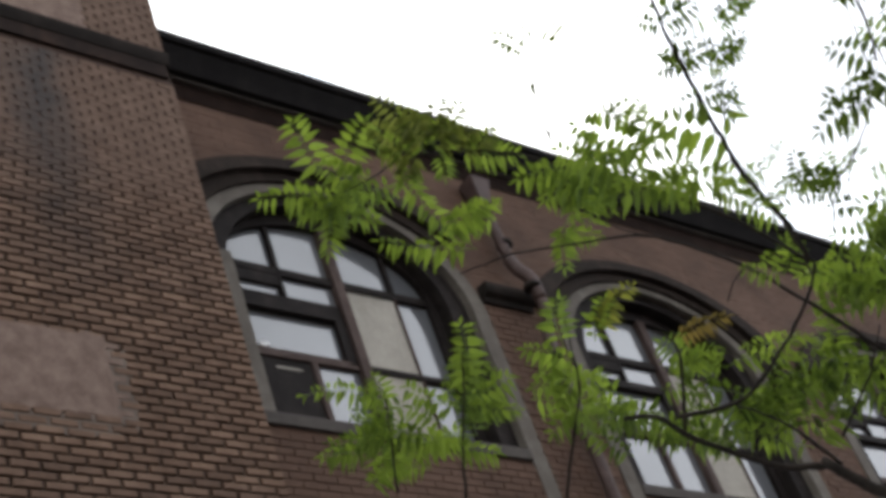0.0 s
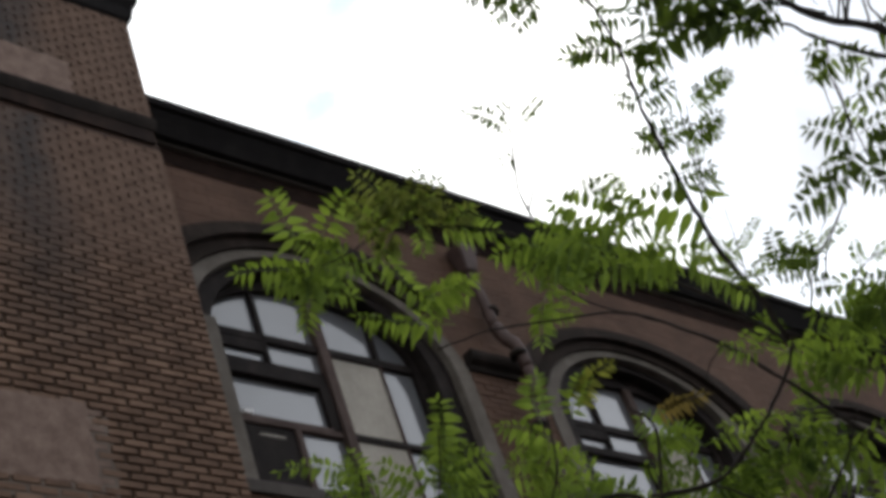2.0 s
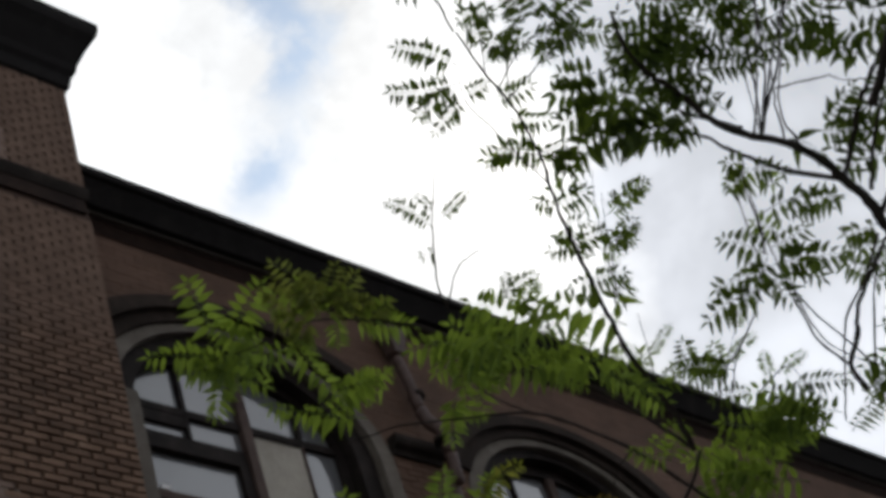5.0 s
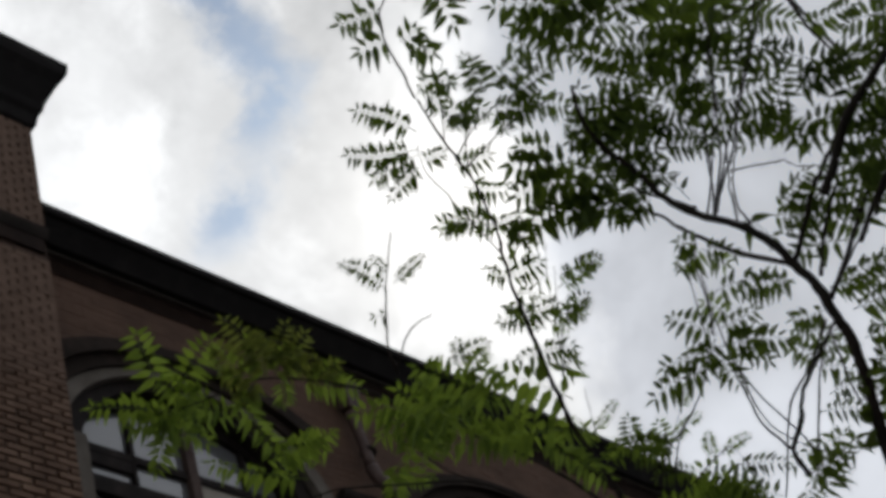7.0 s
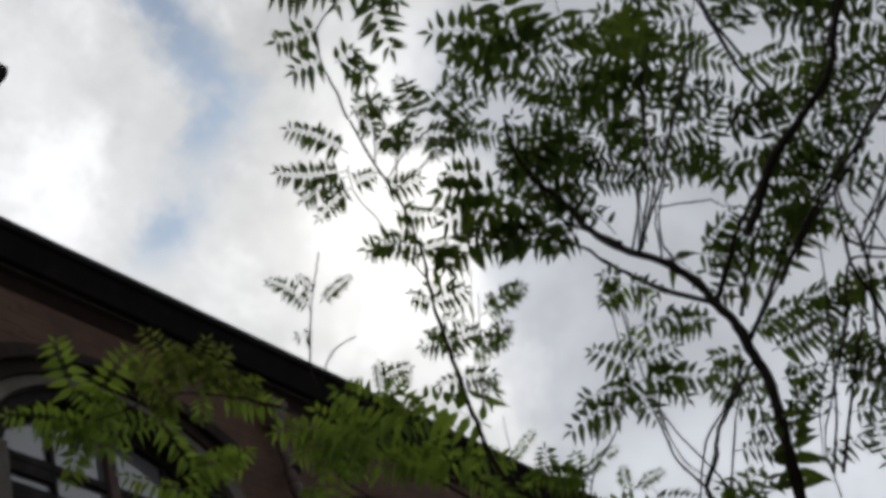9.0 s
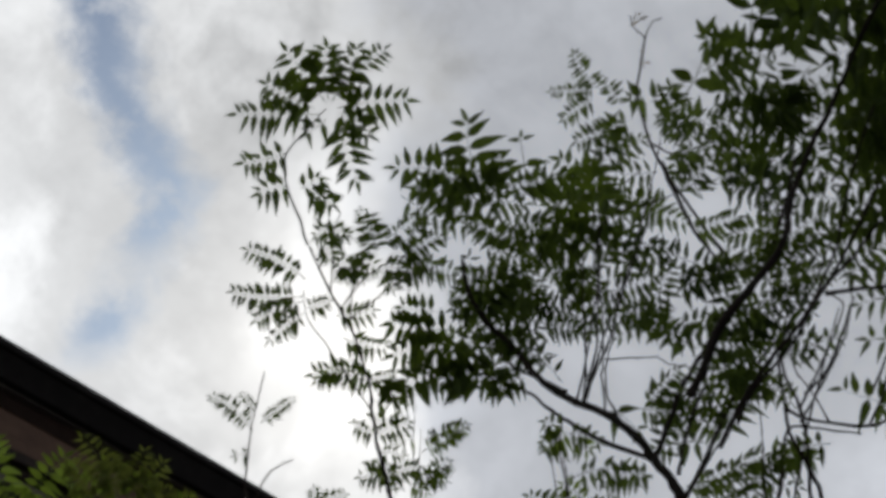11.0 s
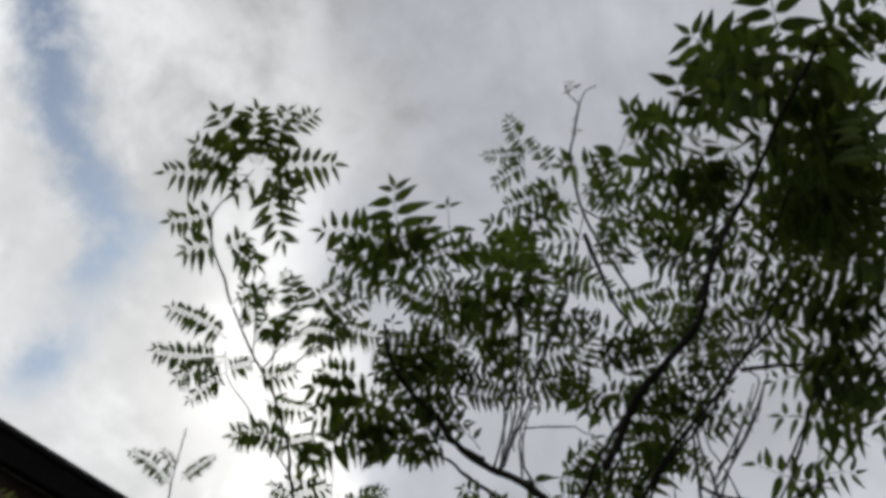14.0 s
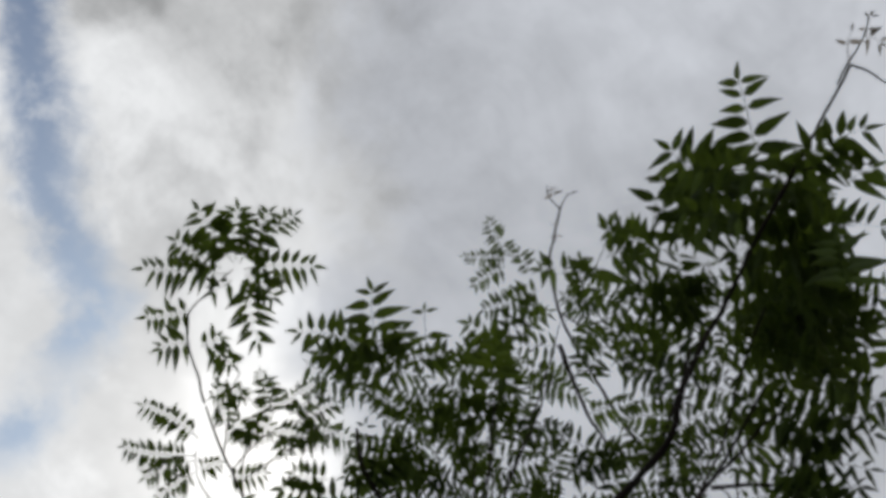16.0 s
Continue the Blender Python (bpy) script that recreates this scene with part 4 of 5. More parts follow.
limb('twig', 0.0031, 0.0016, (-2.452, -5.755, 3.995), (-2.376, -5.723, 3.866), (-2.308, -5.753, 3.774), (-2.263, -5.796, 3.722))
limb('twig', 0.0031, 0.0016, (-2.808, -6.224, 4.589), (-2.843, -6.316, 4.644), (-2.801, -6.460, 4.627), (-2.778, -6.579, 4.619))
limb('twig', 0.0042, 0.0021, (-2.425, -6.380, 4.171), (-2.450, -6.480, 4.224), (-2.501, -6.671, 4.313), (-2.554, -6.797, 4.387))
limb('twig', 0.0052, 0.0026, (-2.662, -6.350, 3.942), (-2.684, -6.433, 3.991), (-2.700, -6.581, 4.037), (-2.745, -6.721, 4.110), (-2.782, -6.812, 4.162), (-2.869, -6.951, 4.266), (-2.941, -7.086, 4.342))
limb('twig', 0.0036, 0.0021, (-2.602, -6.486, 3.887), (-2.626, -6.589, 3.938), (-2.660, -6.700, 3.998), (-2.696, -6.764, 4.050))
limb('twig', 0.0031, 0.0016, (-2.552, -6.681, 3.843), (-2.595, -6.766, 3.914), (-2.641, -6.852, 3.982), (-2.657, -6.919, 4.005))
limb('twig', 0.0031, 0.0016, (-2.576, -6.548, 3.861), (-2.612, -6.554, 3.913), (-2.672, -6.550, 3.996), (-2.717, -6.591, 4.061))
limb('twig', 0.0026, 0.0016, (-3.084, -5.517, 4.800), (-3.130, -5.577, 4.866), (-3.171, -5.627, 4.919), (-3.185, -5.671, 4.948))
limb('twig', 0.0031, 0.0016, (-3.046, -5.508, 4.762), (-3.046, -5.611, 4.805), (-3.024, -5.715, 4.827), (-2.960, -5.888, 4.828))
limb('twig', 0.0050, 0.0020, (-2.127, -6.014, 3.685), (-2.213, -6.135, 3.802), (-2.338, -6.272, 3.968), (-2.442, -6.368, 4.091))
limb('twig', 0.0060, 0.0030, (-2.111, -6.032, 3.678), (-2.207, -6.206, 3.833), (-2.280, -6.339, 3.944), (-2.345, -6.440, 4.031))
limb('twig', 0.0040, 0.0020, (-2.345, -6.440, 4.031), (-2.405, -6.560, 4.123), (-2.469, -6.698, 4.228))
limb('twig', 0.0090, 0.0035, (-2.039, -6.138, 3.630), (-2.126, -6.259, 3.750), (-2.216, -6.361, 3.876), (-2.291, -6.390, 3.951), (-2.379, -6.404, 4.032), (-2.453, -6.457, 4.118), (-2.508, -6.500, 4.180))
limb('twig', 0.0048, 0.0020, (-2.705, -5.981, 4.237), (-2.715, -6.034, 4.277), (-2.736, -6.147, 4.361), (-2.774, -6.260, 4.462), (-2.800, -6.369, 4.549), (-2.830, -6.468, 4.634))
limb('twig', 0.0040, 0.0020, (-2.694, -5.965, 4.263), (-2.717, -6.029, 4.321), (-2.767, -6.131, 4.427), (-2.818, -6.232, 4.534))
limb('twig', 0.0040, 0.0020, (-2.696, -5.995, 4.251), (-2.741, -6.101, 4.355), (-2.799, -6.179, 4.455), (-2.856, -6.257, 4.555), (-2.901, -6.310, 4.628))
limb('twig', 0.0040, 0.0020, (-2.645, -6.056, 4.191), (-2.690, -6.062, 4.239), (-2.729, -6.113, 4.305), (-2.752, -6.181, 4.365))
limb('limb', 0.0085, 0.0050, (-2.286, -5.728, 3.687), (-2.338, -5.742, 3.745), (-2.352, -5.805, 3.794), (-2.376, -5.864, 3.851), (-2.384, -5.974, 3.921), (-2.386, -6.061, 3.971))
limb('twig', 0.0045, 0.0025, (-2.338, -5.742, 3.745), (-2.417, -5.730, 3.815), (-2.474, -5.748, 3.881), (-2.526, -5.769, 3.944))
limb('twig', 0.0035, 0.0020, (-2.397, -6.017, 3.927), (-2.320, -5.971, 3.827), (-2.208, -5.921, 3.689))
limb('twig', 0.0030, 0.0018, (-2.314, -6.218, 3.884), (-2.274, -6.109, 3.784), (-2.212, -6.024, 3.675))
limb('limb', 0.0075, 0.0040, (-2.728, -6.298, 3.862), (-2.759, -6.431, 3.936), (-2.771, -6.523, 3.979), (-2.776, -6.647, 4.025), (-2.795, -6.787, 4.091), (-2.844, -6.988, 4.205))
limb('twig', 0.0050, 0.0030, (-2.723, -6.497, 3.855), (-2.688, -6.519, 3.830), (-2.590, -6.633, 3.780), (-2.566, -6.716, 3.786), (-2.546, -6.782, 3.790))
limb('twig', 0.0038, 0.0020, (-2.590, -6.633, 3.780), (-2.617, -6.724, 3.836), (-2.665, -6.820, 3.913), (-2.698, -6.884, 3.964))
leaf((-3.275, -7.585, 4.597), (-3.344, -7.640, 4.645), 0.039, 1, LEAF_PALE)
leaf((-2.632, -4.844, 4.979), (-2.784, -4.797, 5.092), 0.033, 12)
leaf((-2.626, -4.878, 4.993), (-2.591, -5.012, 5.037), 0.023, 13)
leaf((-2.609, -4.796, 4.926), (-2.644, -4.744, 4.927), 0.036, 2)
leaf((-2.653, -4.879, 5.020), (-2.718, -4.879, 5.081), 0.016, 11)
leaf((-2.382, -4.854, 4.724), (-2.431, -4.908, 4.812), 0.026, 9)
leaf((-2.406, -4.863, 4.757), (-2.345, -4.983, 4.764), 0.033, 8)
leaf((-3.335, -4.439, 4.600), (-3.471, -4.503, 4.761), 0.059, 7, LEAF_LIT)
leaf((-3.280, -4.422, 4.537), (-3.507, -4.271, 4.600), 0.050, 11, LEAF_LIT)
leaf((-3.296, -4.473, 4.593), (-3.270, -4.643, 4.702), 0.059, 7, LEAF_LIT)
leaf((-3.211, -4.518, 4.554), (-3.331, -4.428, 4.588), 0.050, 6, LEAF_LIT)
leaf((-3.298, -4.403, 4.538), (-3.275, -4.273, 4.402), 0.047, 8, LEAF_LIT)
leaf((-3.334, -4.359, 4.532), (-3.162, -4.443, 4.447), 0.044, 9, LEAF_LIT)
leaf((-2.931, -4.557, 4.306), (-3.186, -4.387, 4.420), 0.053, 12, LEAF_LIT)
leaf((-3.163, -4.573, 4.554), (-2.991, -4.544, 4.359), 0.053, 10, LEAF_LIT)
leaf((-3.030, -4.514, 4.375), (-2.908, -4.698, 4.398), 0.056, 8, LEAF_LIT)
leaf((-3.108, -4.656, 4.566), (-3.205, -4.695, 4.684), 0.050, 6, LEAF_LIT)
leaf((-3.097, -4.671, 4.568), (-3.062, -4.785, 4.617), 0.047, 5, LEAF_LIT)
leaf((-3.133, -4.631, 4.570), (-3.255, -4.599, 4.657), 0.047, 6, LEAF_LIT)
leaf((-3.129, -4.619, 4.558), (-3.148, -4.528, 4.504), 0.041, 5, LEAF_LIT)
leaf((-3.074, -4.675, 4.548), (-3.042, -4.628, 4.481), 0.036, 5, LEAF_LIT)
leaf((-3.038, -4.714, 4.542), (-2.883, -4.829, 4.470), 0.047, 9, LEAF_LIT)
leaf((-2.993, -4.749, 4.524), (-2.969, -4.832, 4.560), 0.041, 4, LEAF_LIT)
leaf((-2.786, -4.868, 4.392), (-2.903, -4.745, 4.428), 0.056, 6, LEAF_LIT)
leaf((-3.248, -4.478, 4.555), (-3.372, -4.449, 4.639), 0.050, 6, LEAF_LIT)
leaf((-3.261, -4.415, 4.514), (-3.393, -4.307, 4.538), 0.050, 7, LEAF_LIT)
leaf((-2.743, -4.903, 4.369), (-2.824, -4.747, 4.344), 0.053, 7, LEAF_LIT)
leaf((-2.759, -4.859, 4.356), (-2.733, -4.776, 4.262), 0.050, 5, LEAF_LIT)
leaf((-2.753, -4.766, 4.277), (-2.723, -4.666, 4.159), 0.041, 8, LEAF_LIT)
leaf((-2.776, -4.718, 4.266), (-2.656, -4.821, 4.205), 0.036, 10, LEAF_LIT)
leaf((-2.740, -4.847, 4.325), (-2.647, -4.889, 4.245), 0.044, 6, LEAF_LIT)
leaf((-2.682, -5.362, 4.092), (-2.861, -5.243, 4.235), 0.086, 6, LEAF_LIT)
leaf((-2.672, -5.295, 4.036), (-2.840, -5.102, 4.116), 0.072, 8, LEAF_LIT)
leaf((-2.805, -5.204, 4.144), (-3.019, -5.094, 4.313), 0.061, 10, LEAF_LIT)
leaf((-2.846, -5.117, 4.134), (-3.036, -5.017, 4.279), 0.058, 9, LEAF_LIT)
leaf((-2.742, -5.183, 4.051), (-2.896, -5.011, 4.116), 0.058, 8, LEAF_LIT)
leaf((-2.823, -5.215, 4.173), (-2.888, -5.239, 4.264), 0.053, 4, LEAF_LIT)
leaf((-2.880, -5.176, 4.214), (-2.882, -5.280, 4.283), 0.036, 7, LEAF_LIT)
leaf((-2.722, -5.379, 4.152), (-2.717, -5.457, 4.191), 0.061, 2, LEAF_LIT)
leaf((-2.705, -5.234, 4.038), (-2.603, -5.285, 3.935), 0.047, 7, LEAF_LIT)
leaf((-2.639, -5.275, 3.977), (-2.546, -5.306, 3.868), 0.047, 6, LEAF_LIT)
leaf((-2.902, -5.073, 4.169), (-2.994, -5.087, 4.282), 0.055, 5, LEAF_LIT)
leaf((-2.807, -5.523, 4.332), (-2.764, -5.671, 4.354), 0.030, 11, LEAF_LIT)
leaf((-2.786, -5.454, 4.272), (-2.740, -5.567, 4.278), 0.030, 8, LEAF_LIT)
leaf((-2.786, -5.454, 4.272), (-2.741, -5.484, 4.236), 0.030, 4, LEAF_LIT)
leaf((-2.836, -5.525, 4.366), (-2.855, -5.484, 4.366), 0.028, 2, LEAF_LIT)
leaf((-2.855, -5.431, 4.338), (-2.815, -5.403, 4.278), 0.028, 6, LEAF_LIT)
leaf((-2.972, -5.518, 4.506), (-3.058, -5.440, 4.553), 0.036, 7, LEAF_LIT)
leaf((-3.052, -5.461, 4.558), (-3.077, -5.378, 4.540), 0.036, 5, LEAF_LIT)
leaf((-2.920, -5.467, 4.428), (-2.875, -5.533, 4.413), 0.053, 2, LEAF_LIT)
leaf((-2.947, -5.495, 4.470), (-2.889, -5.565, 4.443), 0.053, 2, LEAF_LIT)
leaf((-2.863, -5.416, 4.339), (-2.881, -5.370, 4.333), 0.042, 2, LEAF_LIT)
leaf((-2.938, -4.308, 3.945), (-2.979, -4.440, 4.130), 0.052, 9, LEAF_LIT)
leaf((-2.925, -4.307, 3.927), (-2.829, -4.436, 3.942), 0.052, 6, LEAF_LIT)
leaf((-2.927, -4.283, 3.902), (-2.840, -4.352, 3.866), 0.044, 5, LEAF_LIT)
leaf((-3.081, -4.167, 3.961), (-3.329, -4.026, 4.076), 0.038, 14, LEAF_LIT)
leaf((-3.112, -4.156, 3.985), (-3.162, -4.188, 4.078), 0.044, 5, LEAF_LIT)
leaf((-2.940, -4.273, 3.907), (-3.091, -4.210, 4.022), 0.050, 8, LEAF_LIT)
leaf((-3.054, -4.111, 3.862), (-3.203, -4.028, 3.940), 0.052, 7, LEAF_LIT)
leaf((-3.131, -4.046, 3.877), (-3.263, -3.952, 3.914), 0.044, 8, LEAF_LIT)
leaf((-2.886, -4.298, 3.867), (-2.797, -4.388, 3.847), 0.029, 9, LEAF_LIT)
leaf((-2.939, -4.197, 3.818), (-2.825, -4.277, 3.758), 0.050, 6, LEAF_LIT)
leaf((-3.006, -4.167, 3.870), (-3.129, -4.111, 3.953), 0.050, 6, LEAF_LIT)
leaf((-2.972, -4.215, 3.882), (-3.070, -4.186, 3.970), 0.050, 5, LEAF_LIT)
leaf((-2.737, -4.568, 3.954), (-2.779, -4.659, 4.095), 0.052, 7, LEAF_LIT)
leaf((-2.700, -4.564, 3.901), (-2.842, -4.479, 4.003), 0.050, 8, LEAF_LIT)
leaf((-2.695, -4.539, 3.868), (-2.804, -4.422, 3.894), 0.044, 7, LEAF_LIT)
leaf((-2.686, -4.530, 3.845), (-2.633, -4.607, 3.849), 0.044, 4, LEAF_LIT)
leaf((-2.690, -4.480, 3.797), (-2.739, -4.376, 3.751), 0.050, 5, LEAF_LIT)
leaf((-2.684, -4.486, 3.795), (-2.614, -4.510, 3.716), 0.044, 5, LEAF_LIT)
leaf((-2.703, -4.514, 3.853), (-2.743, -4.434, 3.823), 0.047, 4, LEAF_LIT)
leaf((-2.675, -4.636, 3.936), (-2.675, -4.749, 4.041), 0.044, 7, LEAF_LIT)
leaf((-2.667, -4.662, 3.950), (-2.621, -4.823, 4.033), 0.035, 11, LEAF_YELLOW)
leaf((-2.519, -4.790, 3.859), (-2.419, -4.950, 3.850), 0.038, 10, LEAF_BROWN)
leaf((-2.553, -5.863, 4.314), (-2.576, -5.765, 4.303), 0.042, 5, LEAF_LIT)
leaf((-2.530, -5.873, 4.289), (-2.486, -5.892, 4.240), 0.042, 3, LEAF_LIT)
leaf((-2.445, -5.797, 4.146), (-2.510, -5.768, 4.221), 0.042, 5, LEAF_LIT)
leaf((-2.441, -5.453, 3.962), (-2.527, -5.328, 4.005), 0.040, 8, LEAF_LIT)
leaf((-2.428, -5.453, 3.943), (-2.473, -5.474, 4.021), 0.037, 5, LEAF_LIT)
leaf((-3.229, -5.532, 4.751), (-3.392, -5.445, 4.845), 0.042, 10)
leaf((-3.209, -5.501, 4.720), (-3.354, -5.342, 4.766), 0.039, 11)
leaf((-3.203, -5.490, 4.710), (-3.269, -5.340, 4.694), 0.042, 8)
leaf((-3.184, -5.475, 4.687), (-3.211, -5.339, 4.644), 0.036, 8)
leaf((-3.186, -5.491, 4.695), (-3.151, -5.562, 4.696), 0.033, 5)
leaf((-3.159, -5.649, 4.740), (-3.211, -5.629, 4.777), 0.042, 3)
leaf((-3.163, -5.655, 4.745), (-3.122, -5.681, 4.720), 0.042, 3)
leaf((-3.163, -5.655, 4.745), (-3.147, -5.619, 4.717), 0.042, 2)
leaf((-3.145, -5.736, 4.761), (-3.228, -5.780, 4.848), 0.044, 6)
leaf((-3.120, -5.773, 4.753), (-3.113, -5.906, 4.791), 0.036, 8)
leaf((-3.120, -5.719, 4.733), (-3.038, -5.821, 4.696), 0.039, 7)
leaf((-2.981, -5.522, 4.517), (-3.103, -5.380, 4.566), 0.050, 8)
leaf((-3.098, -5.726, 4.715), (-3.056, -5.701, 4.667), 0.036, 4)
leaf((-3.251, -5.648, 4.818), (-3.223, -5.714, 4.820), 0.047, 2)
leaf((-3.250, -5.632, 4.810), (-3.196, -5.619, 4.760), 0.042, 4)
leaf((-3.053, -5.831, 4.713), (-3.076, -5.732, 4.698), 0.042, 5)
leaf((-2.915, -5.777, 4.560), (-3.043, -5.627, 4.625), 0.072, 7)
leaf((-2.865, -5.765, 4.504), (-2.995, -5.578, 4.557), 0.072, 7)
leaf((-2.889, -5.683, 4.496), (-2.936, -5.509, 4.465), 0.070, 6)
leaf((-2.807, -5.712, 4.421), (-2.870, -5.706, 4.486), 0.060, 4)
leaf((-2.804, -5.787, 4.448), (-2.734, -5.806, 4.377), 0.050, 5)
leaf((-2.832, -5.752, 4.464), (-2.890, -5.629, 4.474), 0.055, 5)
leaf((-2.950, -5.560, 4.504), (-2.900, -5.533, 4.439), 0.061, 3)
leaf((-2.963, -5.773, 4.607), (-3.043, -5.681, 4.647), 0.055, 5)
leaf((-2.903, -5.462, 4.453), (-2.922, -5.408, 4.445), 0.036, 2)
leaf((-2.853, -5.420, 4.378), (-2.804, -5.480, 4.355), 0.033, 5)
leaf((-2.796, -5.537, 4.374), (-2.742, -5.670, 4.377), 0.031, 9)
leaf((-2.747, -5.480, 4.289), (-2.728, -5.577, 4.317), 0.033, 6)
leaf((-2.752, -5.490, 4.301), (-2.703, -5.533, 4.266), 0.031, 5)
leaf((-2.704, -5.387, 4.186), (-2.675, -5.438, 4.180), 0.047, 2)
leaf((-2.811, -5.404, 4.322), (-2.780, -5.392, 4.280), 0.031, 2)
leaf((-2.852, -5.389, 4.360), (-2.854, -5.363, 4.347), 0.031, 1)
leaf((-2.610, -5.864, 4.254), (-2.628, -5.787, 4.244), 0.047, 3)
leaf((-2.622, -5.883, 4.276), (-2.671, -5.834, 4.316), 0.047, 3)
leaf((-2.608, -5.885, 4.259), (-2.544, -5.958, 4.206), 0.042, 5)
leaf((-2.448, -6.020, 4.101), (-2.524, -5.871, 4.146), 0.047, 8)
leaf((-2.381, -6.026, 4.009), (-2.423, -5.925, 4.030), 0.050, 5)
leaf((-2.740, -5.869, 4.409), (-2.767, -5.780, 4.405), 0.047, 4)
leaf((-2.758, -5.845, 4.420), (-2.770, -5.759, 4.399), 0.047, 4)
leaf((-2.579, -6.016, 4.271), (-2.500, -6.059, 4.185), 0.055, 2)
leaf((-2.381, -6.099, 4.034), (-2.352, -6.261, 4.041), 0.050, 7)
leaf((-2.346, -6.085, 3.978), (-2.304, -6.269, 3.972), 0.050, 8)
leaf((-2.306, -6.062, 3.909), (-2.262, -6.194, 3.885), 0.047, 6)
leaf((-2.473, -5.496, 3.885), (-2.570, -5.396, 3.962), 0.042, 8)
leaf((-2.539, -5.392, 3.916), (-2.584, -5.453, 4.017), 0.036, 7)
leaf((-2.768, -6.213, 4.661), (-2.905, -6.374, 4.827), 0.085, 7)
leaf((-2.899, -6.346, 4.705), (-2.805, -6.354, 4.613), 0.061, 4)
leaf((-3.386, -5.830, 5.154), (-3.568, -5.833, 5.278), 0.066, 7)
leaf((-3.386, -5.841, 5.157), (-3.496, -5.948, 5.263), 0.066, 6)
leaf((-3.376, -5.843, 5.151), (-3.426, -6.025, 5.236), 0.059, 7)
leaf((-3.376, -5.865, 5.158), (-3.372, -6.079, 5.211), 0.049, 9)
leaf((-3.357, -5.846, 5.138), (-3.231, -6.048, 5.100), 0.069, 7)
leaf((-3.376, -5.798, 5.137), (-3.548, -5.588, 5.184), 0.059, 9)
leaf((-3.396, -5.794, 5.150), (-3.547, -5.718, 5.228), 0.056, 7)
leaf((-3.328, -5.841, 5.116), (-3.183, -5.753, 4.975), 0.066, 7)
leaf((-3.374, -5.659, 5.089), (-3.453, -5.518, 5.092), 0.056, 6)
leaf((-3.321, -5.601, 5.028), (-3.376, -5.501, 5.029), 0.059, 4)
leaf((-3.295, -5.625, 5.017), (-3.268, -5.713, 5.029), 0.059, 3)
leaf((-3.275, -5.651, 5.011), (-3.190, -5.679, 4.955), 0.059, 4)
leaf((-3.357, -5.801, 5.125), (-3.378, -5.708, 5.109), 0.056, 3)
leaf((-3.347, -5.837, 5.129), (-3.234, -5.882, 5.057), 0.059, 5)
leaf((-2.918, -6.037, 4.903), (-3.121, -6.125, 5.097), 0.092, 6)
leaf((-2.972, -6.001, 4.941), (-3.157, -5.839, 5.049), 0.072, 7)
leaf((-2.909, -6.028, 4.892), (-3.086, -5.853, 4.996), 0.066, 8)
leaf((-2.884, -6.138, 4.898), (-2.861, -6.226, 4.895), 0.066, 3)
leaf((-2.903, -6.157, 4.919), (-2.992, -6.222, 5.011), 0.058, 2)
leaf((-2.935, -5.941, 4.891), (-3.008, -5.900, 4.943), 0.063, 3)
leaf((-2.891, -6.055, 4.883), (-2.999, -6.028, 4.973), 0.066, 4)
leaf((-2.901, -6.111, 4.906), (-3.002, -6.121, 4.997), 0.066, 4)
leaf((-1.807, -6.237, 6.256), (-1.979, -6.232, 6.401), 0.047, 9)
leaf((-1.832, -6.231, 6.277), (-1.929, -6.052, 6.330), 0.036, 12)
leaf((-1.816, -6.187, 6.256), (-1.833, -6.019, 6.242), 0.047, 7)
leaf((-1.748, -6.268, 6.208), (-1.848, -6.275, 6.297), 0.051, 5)
leaf((-1.698, -6.249, 6.159), (-1.744, -6.117, 6.180), 0.067, 4)
leaf((-1.624, -6.029, 6.052), (-1.783, -5.916, 6.176), 0.091, 5)
leaf((-1.584, -6.048, 6.016), (-1.718, -5.805, 6.090), 0.099, 6)
leaf((-1.584, -5.929, 5.991), (-1.699, -5.771, 6.064), 0.091, 5)
leaf((-1.695, -6.363, 6.172), (-1.670, -6.482, 6.162), 0.071, 3)
leaf((-1.543, -6.388, 6.030), (-1.724, -6.475, 6.211), 0.071, 8)
leaf((-1.509, -6.526, 6.011), (-1.663, -6.403, 6.147), 0.075, 6)
leaf((-1.661, -6.243, 6.124), (-1.666, -6.130, 6.110), 0.071, 3)
leaf((-1.719, -6.356, 6.193), (-1.755, -6.275, 6.215), 0.071, 3)
leaf((-1.520, -6.394, 6.008), (-1.485, -6.244, 5.952), 0.071, 5)
leaf((-2.974, -6.935, 4.664), (-3.099, -6.809, 4.777), 0.062, 7)
leaf((-3.139, -7.237, 4.529), (-3.376, -7.350, 4.724), 0.090, 7)
leaf((-3.184, -7.217, 4.574), (-3.260, -7.073, 4.651), 0.064, 6)
leaf((-3.151, -7.364, 4.525), (-3.152, -7.573, 4.488), 0.082, 6)
leaf((-3.113, -7.302, 4.497), (-3.153, -7.486, 4.507), 0.077, 5)
leaf((-3.100, -7.181, 4.497), (-3.187, -7.005, 4.589), 0.077, 6)
leaf((-3.069, -7.420, 4.437), (-3.088, -7.535, 4.433), 0.072, 3)
leaf((-2.542, -5.301, 4.008), (-2.607, -5.302, 4.097), 0.018, 12, LEAF_LIT)
leaf((-2.560, -5.324, 4.048), (-2.549, -5.424, 4.096), 0.018, 12, LEAF_LIT)
